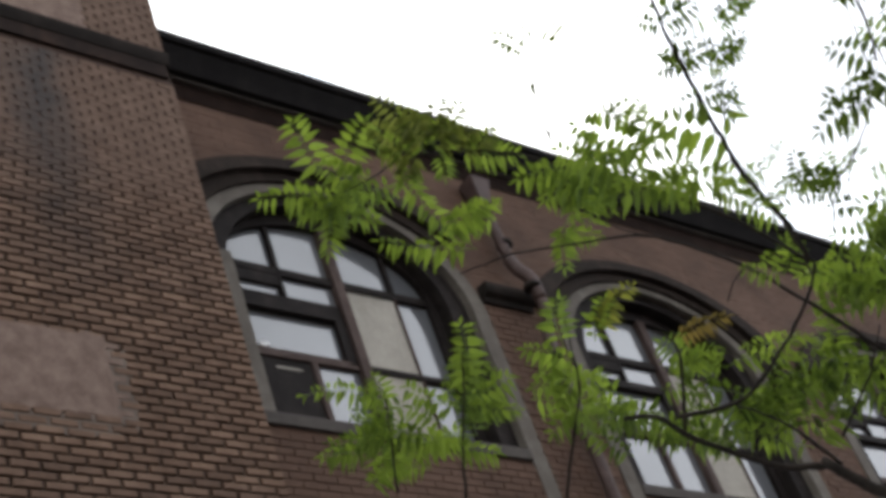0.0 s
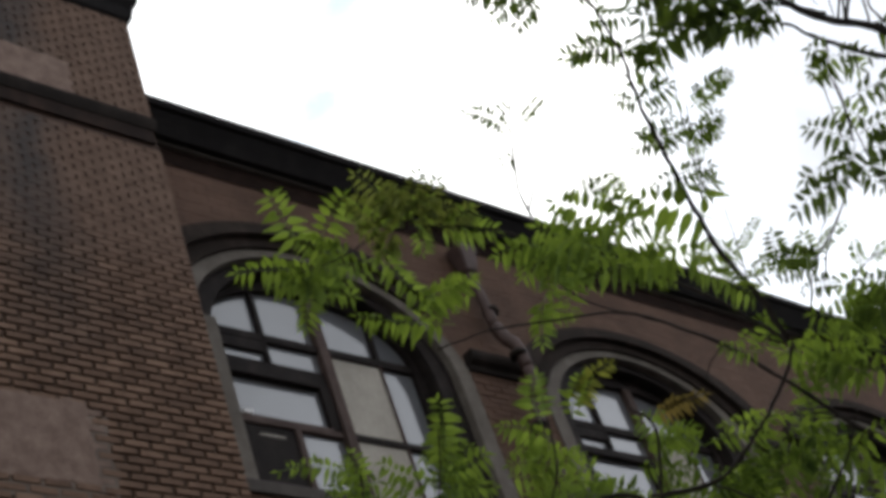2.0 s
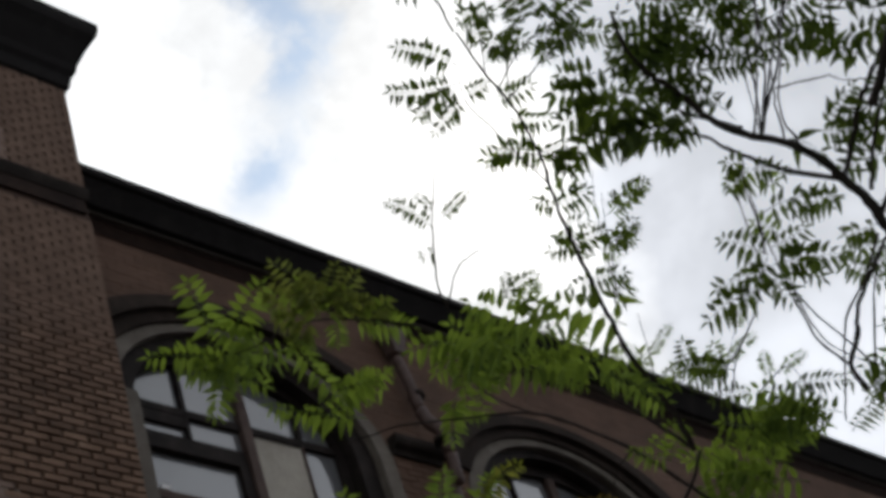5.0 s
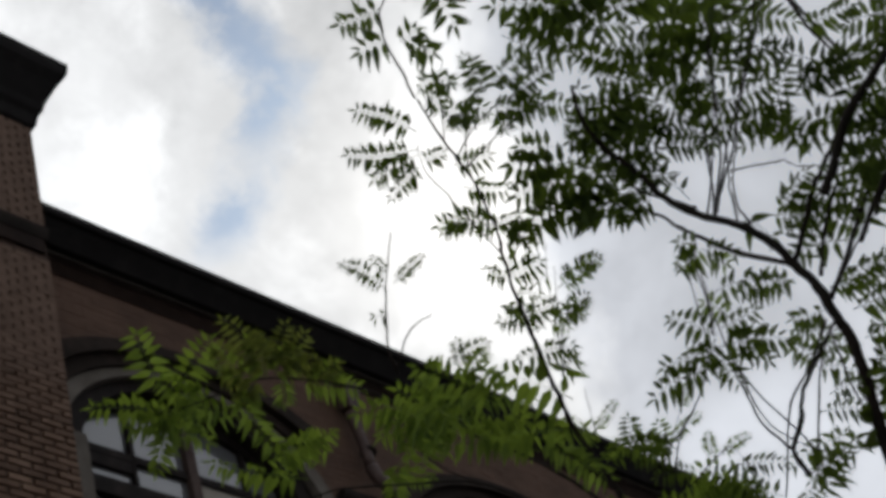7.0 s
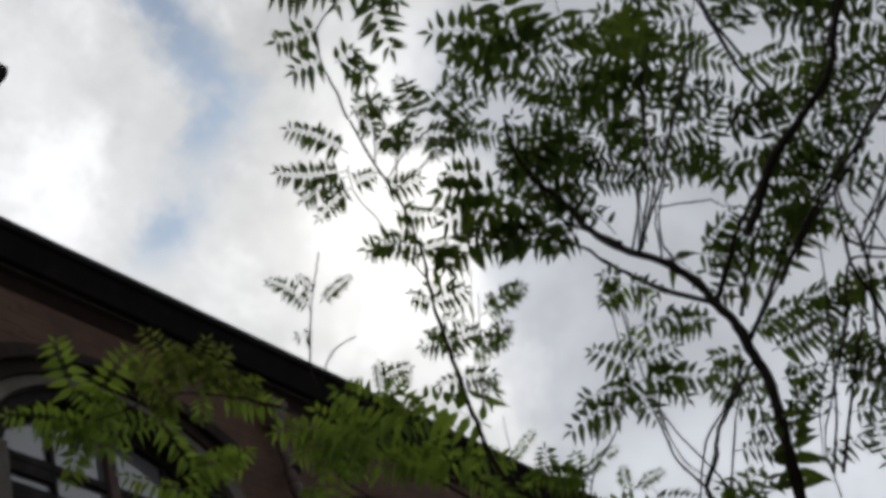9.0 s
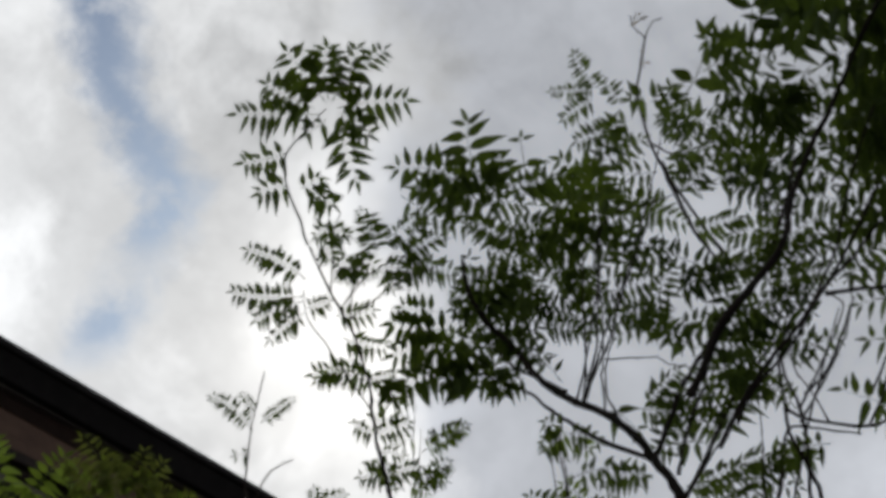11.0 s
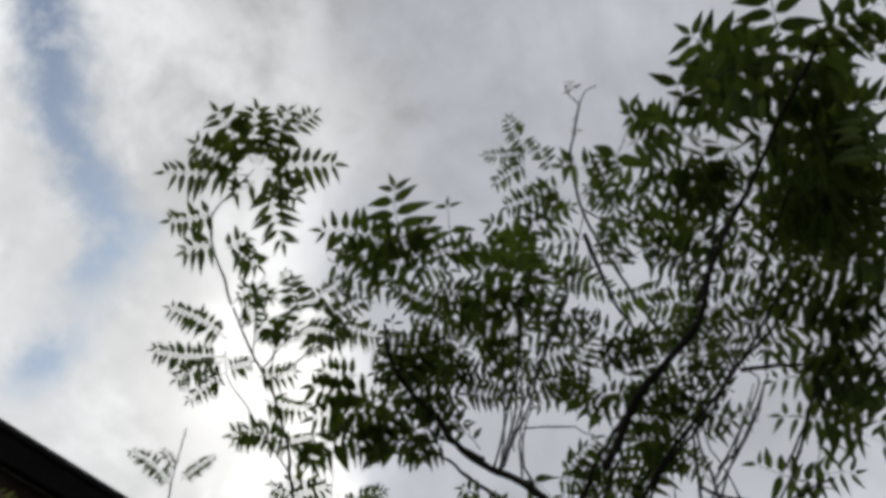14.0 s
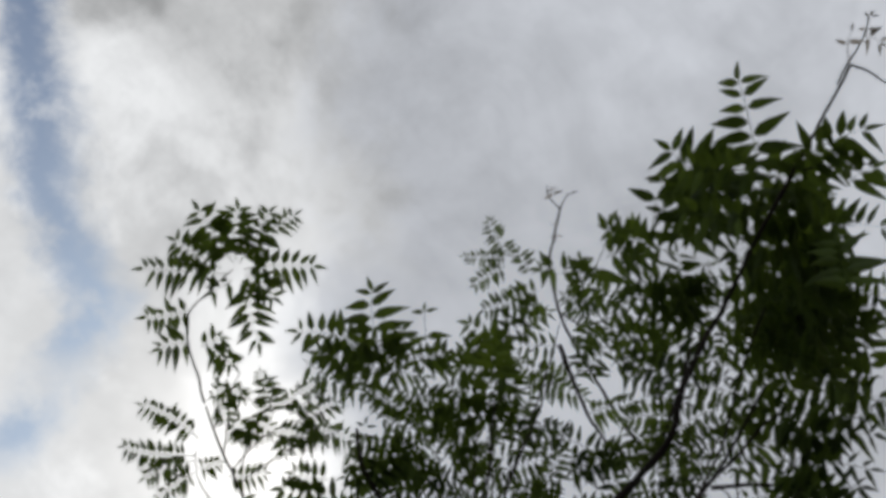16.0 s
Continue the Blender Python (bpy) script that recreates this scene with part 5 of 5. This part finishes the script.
leaf((-2.531, -5.285, 3.982), (-2.508, -5.367, 4.005), 0.018, 10, LEAF_LIT)
leaf((-2.430, -5.459, 3.949), (-2.403, -5.580, 3.981), 0.018, 14, LEAF_LIT)
leaf((-2.424, -5.423, 3.917), (-2.478, -5.431, 4.002), 0.018, 11, LEAF_LIT)
leaf((-2.439, -5.537, 4.008), (-2.445, -5.621, 4.062), 0.018, 11, LEAF_LIT)
leaf((-2.341, -5.546, 3.868), (-2.316, -5.646, 3.885), 0.018, 12, LEAF_LIT)
leaf((-2.348, -5.530, 3.869), (-2.383, -5.560, 3.940), 0.018, 10, LEAF_LIT)
leaf((-2.184, -5.906, 3.638), (-2.283, -6.052, 3.869), 0.086, 7)
leaf((-2.269, -5.726, 3.694), (-2.230, -5.913, 3.723), 0.072, 2)
leaf((-3.066, -5.666, 4.845), (-3.166, -5.731, 4.953), 0.031, 10)
leaf((-3.070, -5.704, 4.863), (-3.042, -5.875, 4.898), 0.031, 11)
leaf((-3.177, -5.629, 4.925), (-3.201, -5.561, 4.918), 0.037, 4)
leaf((-3.177, -5.629, 4.925), (-3.126, -5.664, 4.895), 0.037, 4)
leaf((-3.100, -5.620, 4.856), (-3.021, -5.677, 4.809), 0.037, 6)
leaf((-3.015, -5.739, 4.827), (-2.977, -5.883, 4.843), 0.040, 7)
leaf((-3.007, -5.708, 4.808), (-2.923, -5.783, 4.759), 0.040, 6)
leaf((-3.091, -5.611, 4.845), (-3.082, -5.556, 4.815), 0.034, 4)
leaf((-3.043, -5.493, 4.752), (-2.975, -5.607, 4.739), 0.043, 6)
leaf((-3.000, -5.472, 4.703), (-2.898, -5.574, 4.652), 0.043, 7)
leaf((-2.985, -5.510, 4.516), (-2.942, -5.597, 4.513), 0.036, 6)
leaf((-2.906, -5.447, 4.402), (-2.969, -5.403, 4.445), 0.036, 5)
leaf((-2.906, -5.447, 4.402), (-2.857, -5.555, 4.404), 0.039, 6)
leaf((-2.838, -5.407, 4.306), (-2.890, -5.335, 4.323), 0.036, 5)
leaf((-2.838, -5.407, 4.306), (-2.787, -5.510, 4.304), 0.039, 6)
leaf((-2.777, -5.379, 4.220), (-2.716, -5.471, 4.198), 0.039, 6)
leaf((-2.777, -5.379, 4.220), (-2.821, -5.307, 4.228), 0.039, 4)
clump((-2.215, -4.993, 3.545), 0.17, 0.14, 11, 0.060, LEAF_LIT)
clump((-2.186, -5.230, 3.700), 0.12, 0.12, 6, 0.060, LEAF_LIT)
clump((-2.480, -4.737, 3.749), 0.12, 0.08, 5, 0.051, LEAF_LIT)
clump((-2.361, -4.768, 3.582), 0.15, 0.08, 7, 0.054, LEAF_LIT)
clump((-2.559, -4.534, 3.657), 0.14, 0.07, 6, 0.051, LEAF_LIT)
clump((-2.302, -4.964, 3.674), 0.08, 0.08, 3, 0.051, LEAF_LIT)
clump((-2.464, -5.205, 3.826), 0.08, 0.07, 3, 0.043, LEAF_LIT)
clump((-3.049, -4.083, 3.821), 0.27, 0.07, 10, 0.051, LEAF_LIT)
leaf((-3.067, -4.709, 4.542), (-3.096, -4.775, 4.627), 0.040, 6, LEAF_OLIVE)
leaf((-3.141, -4.638, 4.560), (-3.162, -4.552, 4.510), 0.045, 5, LEAF_OLIVE)
leaf((-3.169, -4.624, 4.577), (-3.232, -4.567, 4.593), 0.045, 5, LEAF_OLIVE)
leaf((-3.039, -4.723, 4.526), (-2.964, -4.842, 4.547), 0.042, 7, LEAF_OLIVE)
leaf((-3.095, -4.695, 4.559), (-3.010, -4.810, 4.567), 0.042, 7, LEAF_OLIVE)
leaf((-3.187, -4.631, 4.601), (-3.281, -4.613, 4.683), 0.045, 6, LEAF_OLIVE)
leaf((-3.109, -4.690, 4.570), (-3.066, -4.833, 4.643), 0.040, 8, LEAF_OLIVE)
leaf((-3.116, -4.685, 4.573), (-3.123, -4.810, 4.683), 0.040, 8, LEAF_OLIVE)
leaf((-3.121, -4.675, 4.569), (-3.198, -4.715, 4.682), 0.045, 7, LEAF_OLIVE)
leaf((-3.124, -4.659, 4.559), (-3.283, -4.680, 4.740), 0.045, 9, LEAF_OLIVE)
clump((-3.126, -6.001, 4.880), 0.11, 0.07, 2, 0.060)
clump((-3.068, -6.109, 4.863), 0.11, 0.07, 1, 0.062)
clump((-3.010, -6.197, 4.811), 0.08, 0.07, 1, 0.058)
clump((-3.073, -6.018, 4.810), 0.15, 0.04, 1, 0.055)
clump((-2.970, -6.072, 4.677), 0.13, 0.06, 5, 0.052)
clump((-2.914, -6.191, 4.637), 0.10, 0.07, 4, 0.055)
clump((-3.023, -5.965, 4.663), 0.10, 0.08, 1, 0.052)
clump((-2.916, -6.065, 4.570), 0.13, 0.07, 6, 0.050)
clump((-3.009, -5.890, 4.569), 0.10, 0.06, 2, 0.055)
clump((-2.919, -5.972, 4.513), 0.10, 0.05, 2, 0.050)
clump((-2.864, -6.164, 4.555), 0.06, 0.08, 3, 0.050)
clump((-2.949, -5.746, 4.480), 0.10, 0.07, 2, 0.060)
clump((-2.875, -5.796, 4.415), 0.08, 0.06, 2, 0.060)
clump((-2.820, -6.359, 4.552), 0.10, 0.06, 2, 0.052)
clump((-2.739, -6.389, 4.473), 0.09, 0.10, 2, 0.055)
clump((-2.739, -6.297, 4.429), 0.09, 0.06, 2, 0.052)
clump((-2.683, -6.352, 4.381), 0.07, 0.07, 2, 0.050)
clump((-2.870, -6.345, 4.620), 0.10, 0.05, 2, 0.050)
clump((-2.171, -6.288, 5.664), 0.10, 0.08, 2, 0.060)
clump((-2.153, -6.286, 5.507), 0.11, 0.08, 2, 0.062)
clump((-2.112, -6.284, 5.330), 0.08, 0.07, 2, 0.060)
clump((-2.204, -6.105, 5.494), 0.12, 0.07, 1, 0.070)
clump((-2.926, -6.706, 4.540), 0.08, 0.06, 3, 0.050)
clump((-2.431, -6.614, 5.172), 0.07, 0.07, 2, 0.050)
clump((-2.782, -6.516, 4.346), 0.07, 0.06, 2, 0.055)
clump((-2.988, -7.218, 4.848), 0.14, 0.10, 2, 0.106)
clump((-2.932, -7.085, 4.794), 0.13, 0.10, 2, 0.101)
clump((-2.859, -7.224, 4.733), 0.15, 0.13, 3, 0.106)
clump((-3.002, -7.290, 4.814), 0.10, 0.07, 2, 0.106)
clump((-2.861, -7.356, 4.708), 0.13, 0.12, 3, 0.101)
clump((-2.882, -7.446, 4.729), 0.13, 0.12, 1, 0.106)
clump((-2.727, -7.244, 4.633), 0.13, 0.09, 2, 0.101)
clump((-2.726, -7.354, 4.584), 0.12, 0.12, 2, 0.106)
clump((-2.901, -6.972, 4.826), 0.07, 0.06, 1, 0.090)
clump((-2.753, -6.887, 4.805), 0.11, 0.07, 3, 0.070)
clump((-2.684, -6.992, 4.775), 0.12, 0.11, 3, 0.073)
clump((-2.623, -6.830, 4.736), 0.12, 0.10, 3, 0.066)
clump((-2.476, -6.930, 4.774), 0.11, 0.07, 2, 0.070)
clump((-2.779, -6.751, 4.574), 0.10, 0.07, 2, 0.059)
clump((-2.687, -6.806, 4.507), 0.10, 0.07, 3, 0.055)
clump((-2.450, -7.117, 4.742), 0.11, 0.07, 4, 0.080)
clump((-2.424, -7.256, 4.694), 0.10, 0.07, 5, 0.080)
clump((-2.519, -7.058, 4.507), 0.10, 0.07, 4, 0.071)
clump((-2.521, -7.175, 4.408), 0.09, 0.09, 4, 0.076)
clump((-2.481, -6.948, 4.506), 0.07, 0.06, 2, 0.064)
clump((-2.654, -7.060, 4.130), 0.08, 0.07, 4, 0.071)
clump((-2.581, -6.944, 4.164), 0.07, 0.09, 2, 0.066)
clump((-2.604, -7.008, 3.996), 0.07, 0.08, 3, 0.071)
clump((-2.555, -6.919, 3.992), 0.07, 0.06, 2, 0.066)
clump((-2.506, -6.908, 3.873), 0.07, 0.10, 3, 0.069)
clump((-2.433, -6.793, 3.838), 0.08, 0.06, 2, 0.066)
clump((-2.750, -6.831, 4.281), 0.10, 0.07, 3, 0.048)
clump((-2.642, -6.685, 4.497), 0.07, 0.07, 3, 0.053)
clump((-2.728, -6.700, 4.245), 0.09, 0.06, 3, 0.046)
clump((-2.567, -6.839, 4.255), 0.07, 0.06, 1, 0.056)
clump((-2.786, -6.635, 4.319), 0.06, 0.08, 2, 0.050)
clump((-2.568, -6.751, 4.297), 0.07, 0.06, 1, 0.047)
clump((-2.675, -6.556, 4.093), 0.08, 0.07, 3, 0.055)
clump((-2.636, -6.448, 4.050), 0.08, 0.07, 3, 0.056)
clump((-2.604, -6.524, 4.017), 0.07, 0.07, 2, 0.052)
clump((-2.614, -6.312, 4.054), 0.09, 0.06, 2, 0.050)
clump((-2.610, -6.646, 4.091), 0.07, 0.06, 2, 0.050)
clump((-2.639, -6.306, 4.144), 0.06, 0.06, 2, 0.050)
clump((-2.863, -6.228, 4.575), 0.08, 0.07, 1, 0.050)
clump((-2.801, -6.231, 4.491), 0.07, 0.06, 1, 0.050)
clump((-2.845, -6.113, 4.493), 0.10, 0.05, 1, 0.050)
clump((-2.732, -6.455, 4.210), 0.05, 0.07, 2, 0.050)
clump((-2.751, -6.547, 4.258), 0.05, 0.08, 2, 0.050)
clump((-2.684, -6.449, 4.121), 0.06, 0.08, 2, 0.050)
clump((-2.688, -6.686, 4.176), 0.06, 0.06, 2, 0.046)
clump((-2.706, -6.561, 4.151), 0.06, 0.06, 2, 0.050)
clump((-2.680, -6.280, 4.369), 0.08, 0.05, 2, 0.050)
clump((-2.749, -6.226, 4.429), 0.08, 0.05, 2, 0.048)
clump((-2.639, -6.333, 4.293), 0.05, 0.05, 2, 0.050)
clump((-2.735, -6.775, 4.248), 0.07, 0.06, 2, 0.046)
clump((-2.526, -6.296, 4.169), 0.11, 0.08, 2, 0.050)
clump((-2.486, -6.157, 4.132), 0.08, 0.06, 2, 0.050)
clump((-2.538, -6.417, 4.168), 0.08, 0.08, 2, 0.050)
clump((-2.338, -6.272, 3.968), 0.06, 0.08, 1, 0.046)
clump((-2.258, -6.332, 3.919), 0.08, 0.08, 3, 0.046)
clump((-2.161, -6.316, 3.813), 0.06, 0.09, 2, 0.048)
clump((-2.217, -6.219, 3.820), 0.08, 0.09, 2, 0.046)
clump((-2.088, -6.207, 3.685), 0.06, 0.09, 2, 0.048)
clump((-2.189, -6.097, 3.760), 0.08, 0.08, 1, 0.046)
clump((-2.362, -6.153, 4.007), 0.08, 0.06, 1, 0.045)
clump((-2.249, -5.958, 3.793), 0.08, 0.06, 1, 0.050)
clump((-2.367, -5.981, 3.968), 0.06, 0.06, 1, 0.040)
clump((-2.296, -6.002, 3.862), 0.06, 0.06, 1, 0.040)
clump((-2.285, -5.618, 3.757), 0.14, 0.05, 2, 0.045)
clump((-2.185, -5.795, 3.690), 0.11, 0.06, 4, 0.055)
leaf((-3.189, -6.718, 4.505), (-3.251, -6.894, 4.621), 0.085, 2)
leaf((-2.445, -5.732, 4.078), (-2.554, -5.565, 4.082), 0.052, 7)
leaf((-2.467, -5.748, 4.109), (-2.592, -5.681, 4.190), 0.046, 6)
leaf((-2.465, -5.770, 4.120), (-2.406, -5.886, 4.134), 0.046, 5)
leaf((-2.464, -5.743, 4.072), (-2.319, -5.909, 4.033), 0.052, 8)
leaf((-2.446, -5.727, 4.060), (-2.365, -5.707, 3.969), 0.046, 5)
leaf((-2.452, -5.665, 4.044), (-2.543, -5.489, 4.025), 0.058, 6)
leaf((-2.528, -5.820, 4.182), (-2.384, -5.996, 4.149), 0.046, 8)
leaf((-2.467, -5.741, 4.104), (-2.475, -5.598, 4.026), 0.050, 5)
leaf((-2.466, -5.778, 4.096), (-2.335, -5.813, 3.990), 0.048, 6)
leaf((-2.049, -6.537, 6.193), (-2.080, -6.542, 6.223), 0.030, 2, LEAF_PALE)
leaf((-1.951, -6.451, 6.075), (-1.996, -6.486, 6.127), 0.020, 2, LEAF_PALE)
clump((-2.239, -5.546, 3.700), 0.18, 0.07, 6, 0.044)
clump((-2.143, -5.459, 3.792), 0.14, 0.12, 9, 0.057, LEAF_LIT)
clump((-2.430, -5.402, 3.913), 0.11, 0.08, 4, 0.038)
clump((-3.163, -4.055, 3.926), 0.15, 0.07, 7, 0.048, LEAF_LIT)
clump((-2.954, -4.273, 3.926), 0.10, 0.08, 5, 0.051, LEAF_LIT)
clump((-2.672, -4.496, 3.789), 0.10, 0.12, 6, 0.048, LEAF_LIT)
clump((-3.268, -4.437, 4.539), 0.10, 0.09, 5, 0.051, LEAF_LIT)
clump((-2.997, -4.566, 4.385), 0.09, 0.07, 3, 0.051, LEAF_LIT)
clump((-2.880, -5.093, 4.157), 0.18, 0.06, 9, 0.054, LEAF_LIT)
clump((-2.950, -5.002, 4.174), 0.10, 0.08, 2, 0.051, LEAF_LIT)
clump((-2.196, -6.031, 3.875), 0.11, 0.10, 1, 0.044)
clump((-2.264, -5.880, 3.922), 0.10, 0.10, 2, 0.041)
clump((-2.224, -5.263, 3.792), 0.10, 0.08, 6, 0.051, LEAF_LIT)
clump((-2.147, -5.101, 3.517), 0.08, 0.15, 7, 0.054, LEAF_LIT)
clump((-2.725, -5.213, 4.050), 0.15, 0.06, 5, 0.048, LEAF_LIT)
clump((-2.429, -4.663, 3.585), 0.14, 0.07, 6, 0.051, LEAF_LIT)
clump((-2.260, -4.859, 3.493), 0.12, 0.07, 5, 0.051, LEAF_LIT)
clump((-2.891, -5.933, 4.586), 0.08, 0.06, 4, 0.050)
clump((-2.843, -6.021, 4.584), 0.08, 0.06, 3, 0.050)
clump((-2.294, -6.387, 3.983), 0.08, 0.06, 2, 0.048)
clump((-2.207, -6.359, 3.882), 0.06, 0.08, 2, 0.048)
clump((-2.263, -6.262, 3.888), 0.08, 0.06, 2, 0.046)
clump((-2.359, -6.329, 4.018), 0.06, 0.06, 1, 0.048)
clump((-2.139, -6.244, 3.755), 0.08, 0.08, 2, 0.048)
clump((-2.138, -6.101, 3.680), 0.09, 0.06, 1, 0.048)
clump((-2.282, -6.112, 3.830), 0.06, 0.08, 1, 0.046)
clump((-2.173, -6.443, 4.040), 0.06, 0.08, 1, 0.052)
clump((-2.439, -7.175, 4.333), 0.07, 0.07, 3, 0.073)
clump((-2.354, -7.295, 4.643), 0.07, 0.07, 3, 0.078)
clump((-2.586, -7.085, 4.033), 0.07, 0.07, 2, 0.069)
clump((-2.520, -6.981, 3.911), 0.07, 0.07, 2, 0.069)
clump((-2.764, -7.405, 4.608), 0.13, 0.12, 2, 0.099)
clump((-2.556, -7.351, 4.611), 0.13, 0.13, 2, 0.102)
clump((-2.561, -7.243, 4.650), 0.12, 0.12, 1, 0.097)
clump((-2.921, -5.854, 4.486), 0.08, 0.06, 3, 0.055)
clump((-2.852, -5.975, 4.479), 0.07, 0.06, 3, 0.050)
clump((-2.790, -6.079, 4.471), 0.07, 0.06, 2, 0.050)
clump((-2.783, -5.939, 4.392), 0.06, 0.05, 2, 0.050)
clump((-2.735, -7.000, 4.768), 0.10, 0.08, 2, 0.062)
clump((-2.594, -7.062, 4.666), 0.10, 0.08, 3, 0.062)
clump((-2.473, -7.162, 4.590), 0.10, 0.10, 3, 0.066)
clump((-2.462, -7.321, 4.623), 0.08, 0.10, 3, 0.066)
clump((-2.500, -7.120, 4.822), 0.10, 0.08, 2, 0.066)
clump((-2.411, -7.258, 4.785), 0.10, 0.08, 3, 0.068)
clump((-2.274, -7.238, 4.659), 0.08, 0.10, 3, 0.068)
clump((-2.326, -7.110, 4.667), 0.10, 0.08, 2, 0.066)
clump((-2.559, -7.467, 4.840), 0.07, 0.08, 2, 0.080)
limb('twig', 0.0030, 0.0018, (-3.227, -7.533, 4.607), (-3.262, -7.602, 4.630), (-3.289, -7.652, 4.640), (-3.321, -7.685, 4.663))
leaf((-3.287, -7.651, 4.638), (-3.259, -7.684, 4.596), 0.035, 2, LEAF_PALE)
leaf((-3.289, -7.656, 4.641), (-3.331, -7.699, 4.663), 0.03, 2, LEAF_PALE)


# ---- bricks, last ----
def brick_verts(w, h, depth, c=0.006):
    return [(0, depth, 0), (w, depth, 0), (w, depth, h), (0, depth, h), (0, c, 0), (w, c, 0), (w, c, h), (0, c, h), (c, 0, c), (w - c, 0, c), (w - c, 0, h - c), (c, 0, h - c)]


BRICK_FACES = [(8, 9, 10, 11), (4, 5, 9, 8), (5, 6, 10, 9), (6, 7, 11, 10), (7, 4, 8, 11), (0, 1, 5, 4), (1, 2, 6, 5), (2, 3, 7, 6), (3, 0, 4, 7)]


def brick_mesh(name, w, material):
    me = bpy.data.meshes.new(name)
    me.from_pydata(brick_verts(w, COURSE - 0.019, 0.03, 0.004), [], BRICK_FACES)
    me.materials.append(material)
    return me


def plastered(x, z):
    """Bricks washed over with the mortar of the two patches."""
    return (x < -1.1 and 7.16 < z < 7.81) or (x < -0.76 and 10.96 < z < 11.42)


def lay_pier():
    r = random.Random(3)
    sizes = {(w, m.name): brick_mesh("brick", w - 0.028, m) for w in (BRICK_L, BRICK_L / 2) for m in (BRICK, PARGE)}
    rest = {"plain": ([], [], BRICK_FAR), "small": ([], [], BRICK_HIGH), "washed": ([], [], PARGE)}
    strips, rows, z = [], [], 5.8
    while z < 12.27:
        # bricks shrink with height to fit the camera's view, their bed joints flush
        k = 1.0 - 0.17 * min(1.0, max(0.0, (z - 8.3) / 1.5))
        rows.append((z, COURSE * k, BRICK_L * k))
        z += COURSE * k
    n = 0
    for row, (z, course, long) in enumerate(rows):
        if 10.685 < z + course and z < 10.96:
            continue
        high = min(1.0, max(0.0, (z - 8.9) / 0.9))
        small = z > 9.3
        bed, head = 0.018 - 0.008 * high, 0.028
        if high > 0.05:
            strips.append((z - bed, bed, 0.014 * (1 - high)))
        x, k = 0.0, 0
        while x > -2.75:
            w = long / 2 if (k == 0 and row % 2) else long
            x -= w
            k += 1
            y = r.uniform(-0.003, 0.003) * (1.0 - 0.75 * high)
            zz = z + r.uniform(-0.002, 0.002)
            washed = plastered(x + w / 2, z + 0.03)
            if 6.75 < z < 8.3 and n < 300 and x > -2.1:
                ob = new("brick", sizes[(w, (PARGE if washed else BRICK).name)])
                ob.location = (x + 0.014, y, zz)
                ob.rotation_euler = (0, r.uniform(-0.008, 0.008), 0)
                ob.parent = pier
                n += 1
            else:
                verts, faces, _ = rest["washed" if washed else "small" if small else "plain"]
                i = len(verts)
                verts += [(x + head / 2 + a, y + b, zz + c) for a, b, c in brick_verts(w - head, course - bed, 0.03, 0.004 - 0.003 * high)]
                faces += [tuple(i + q for q in f) for f in BRICK_FACES]
    verts, faces = [], []
    for z, tall, back in strips:
        i = len(verts)
        verts += [(-2.9 + a, back + b, z + c) for a, b, c in brick_verts(2.892, tall, 0.02, 0.001)]
        faces += [tuple(i + q for q in f) for f in BRICK_FACES]
    tagged(mesh_object("pointing", verts, faces, POINTING, pier, "flush brown pointing of the upper courses"), kind="stuff")
    box("backing", (-2.9, 0.009, 9.4), (-0.013, 0.0215, 10.685), HEAD_JOINT, pier, "dull brown mortar in the head joints")
    box("backing", (-2.9, 0.009, 10.97), (-0.013, 0.0215, 12.27), HEAD_JOINT, pier, "dull brown mortar in the head joints")
    for verts, faces, material in rest.values():
        tagged(mesh_object("brickwork", verts, faces, material, pier), kind="stuff")


def in_opening(x, z):
    for cx, dz in zip(CENTRES, DROP):
        dx, zz = x - cx, z - dz
        if abs(dx) < RING_A + 0.1 and SILL_Z - 0.16 < zz < ring_top(min(abs(dx), RING_A)) + 0.05:
            return True
        if -1.8 < dx < (1.36 if cx == CENTRES[0] else 1.8) and 9.56 < zz < hood_top(dx) - 0.03:
            return True
    return False


def lay_wall():
    r = random.Random(9)
    verts, faces = [], []
    for row in range(int(6.4 / COURSE), int(10.88 / COURSE)):
        z = row * COURSE
        x = -0.02 - (BRICK_L / 2 if row % 2 else 0)
        while x < 12.0:
            x += BRICK_L
            if x < 0.02 or in_opening(x + 0.1, z + 0.03):
                continue
            # raked joints between and under the windows, flush ones over them
            gap, proud = (0.009, 0.005) if z < 9.25 else (0.0025, 0.0)
            i, y = len(verts), WALL_Y - proud + r.uniform(-0.002, 0.002)
            verts += [(x + a, y + b, z + c) for a, b, c in brick_verts(BRICK_L - gap, COURSE - gap, 0.02, 0.0008 + 0.3 * proud)]
            faces += [tuple(i + q for q in f) for f in BRICK_FACES]
    tagged(mesh_object("brickwork", verts, faces, BRICK_RED, wall), kind="stuff")


lay_pier()
lay_wall()
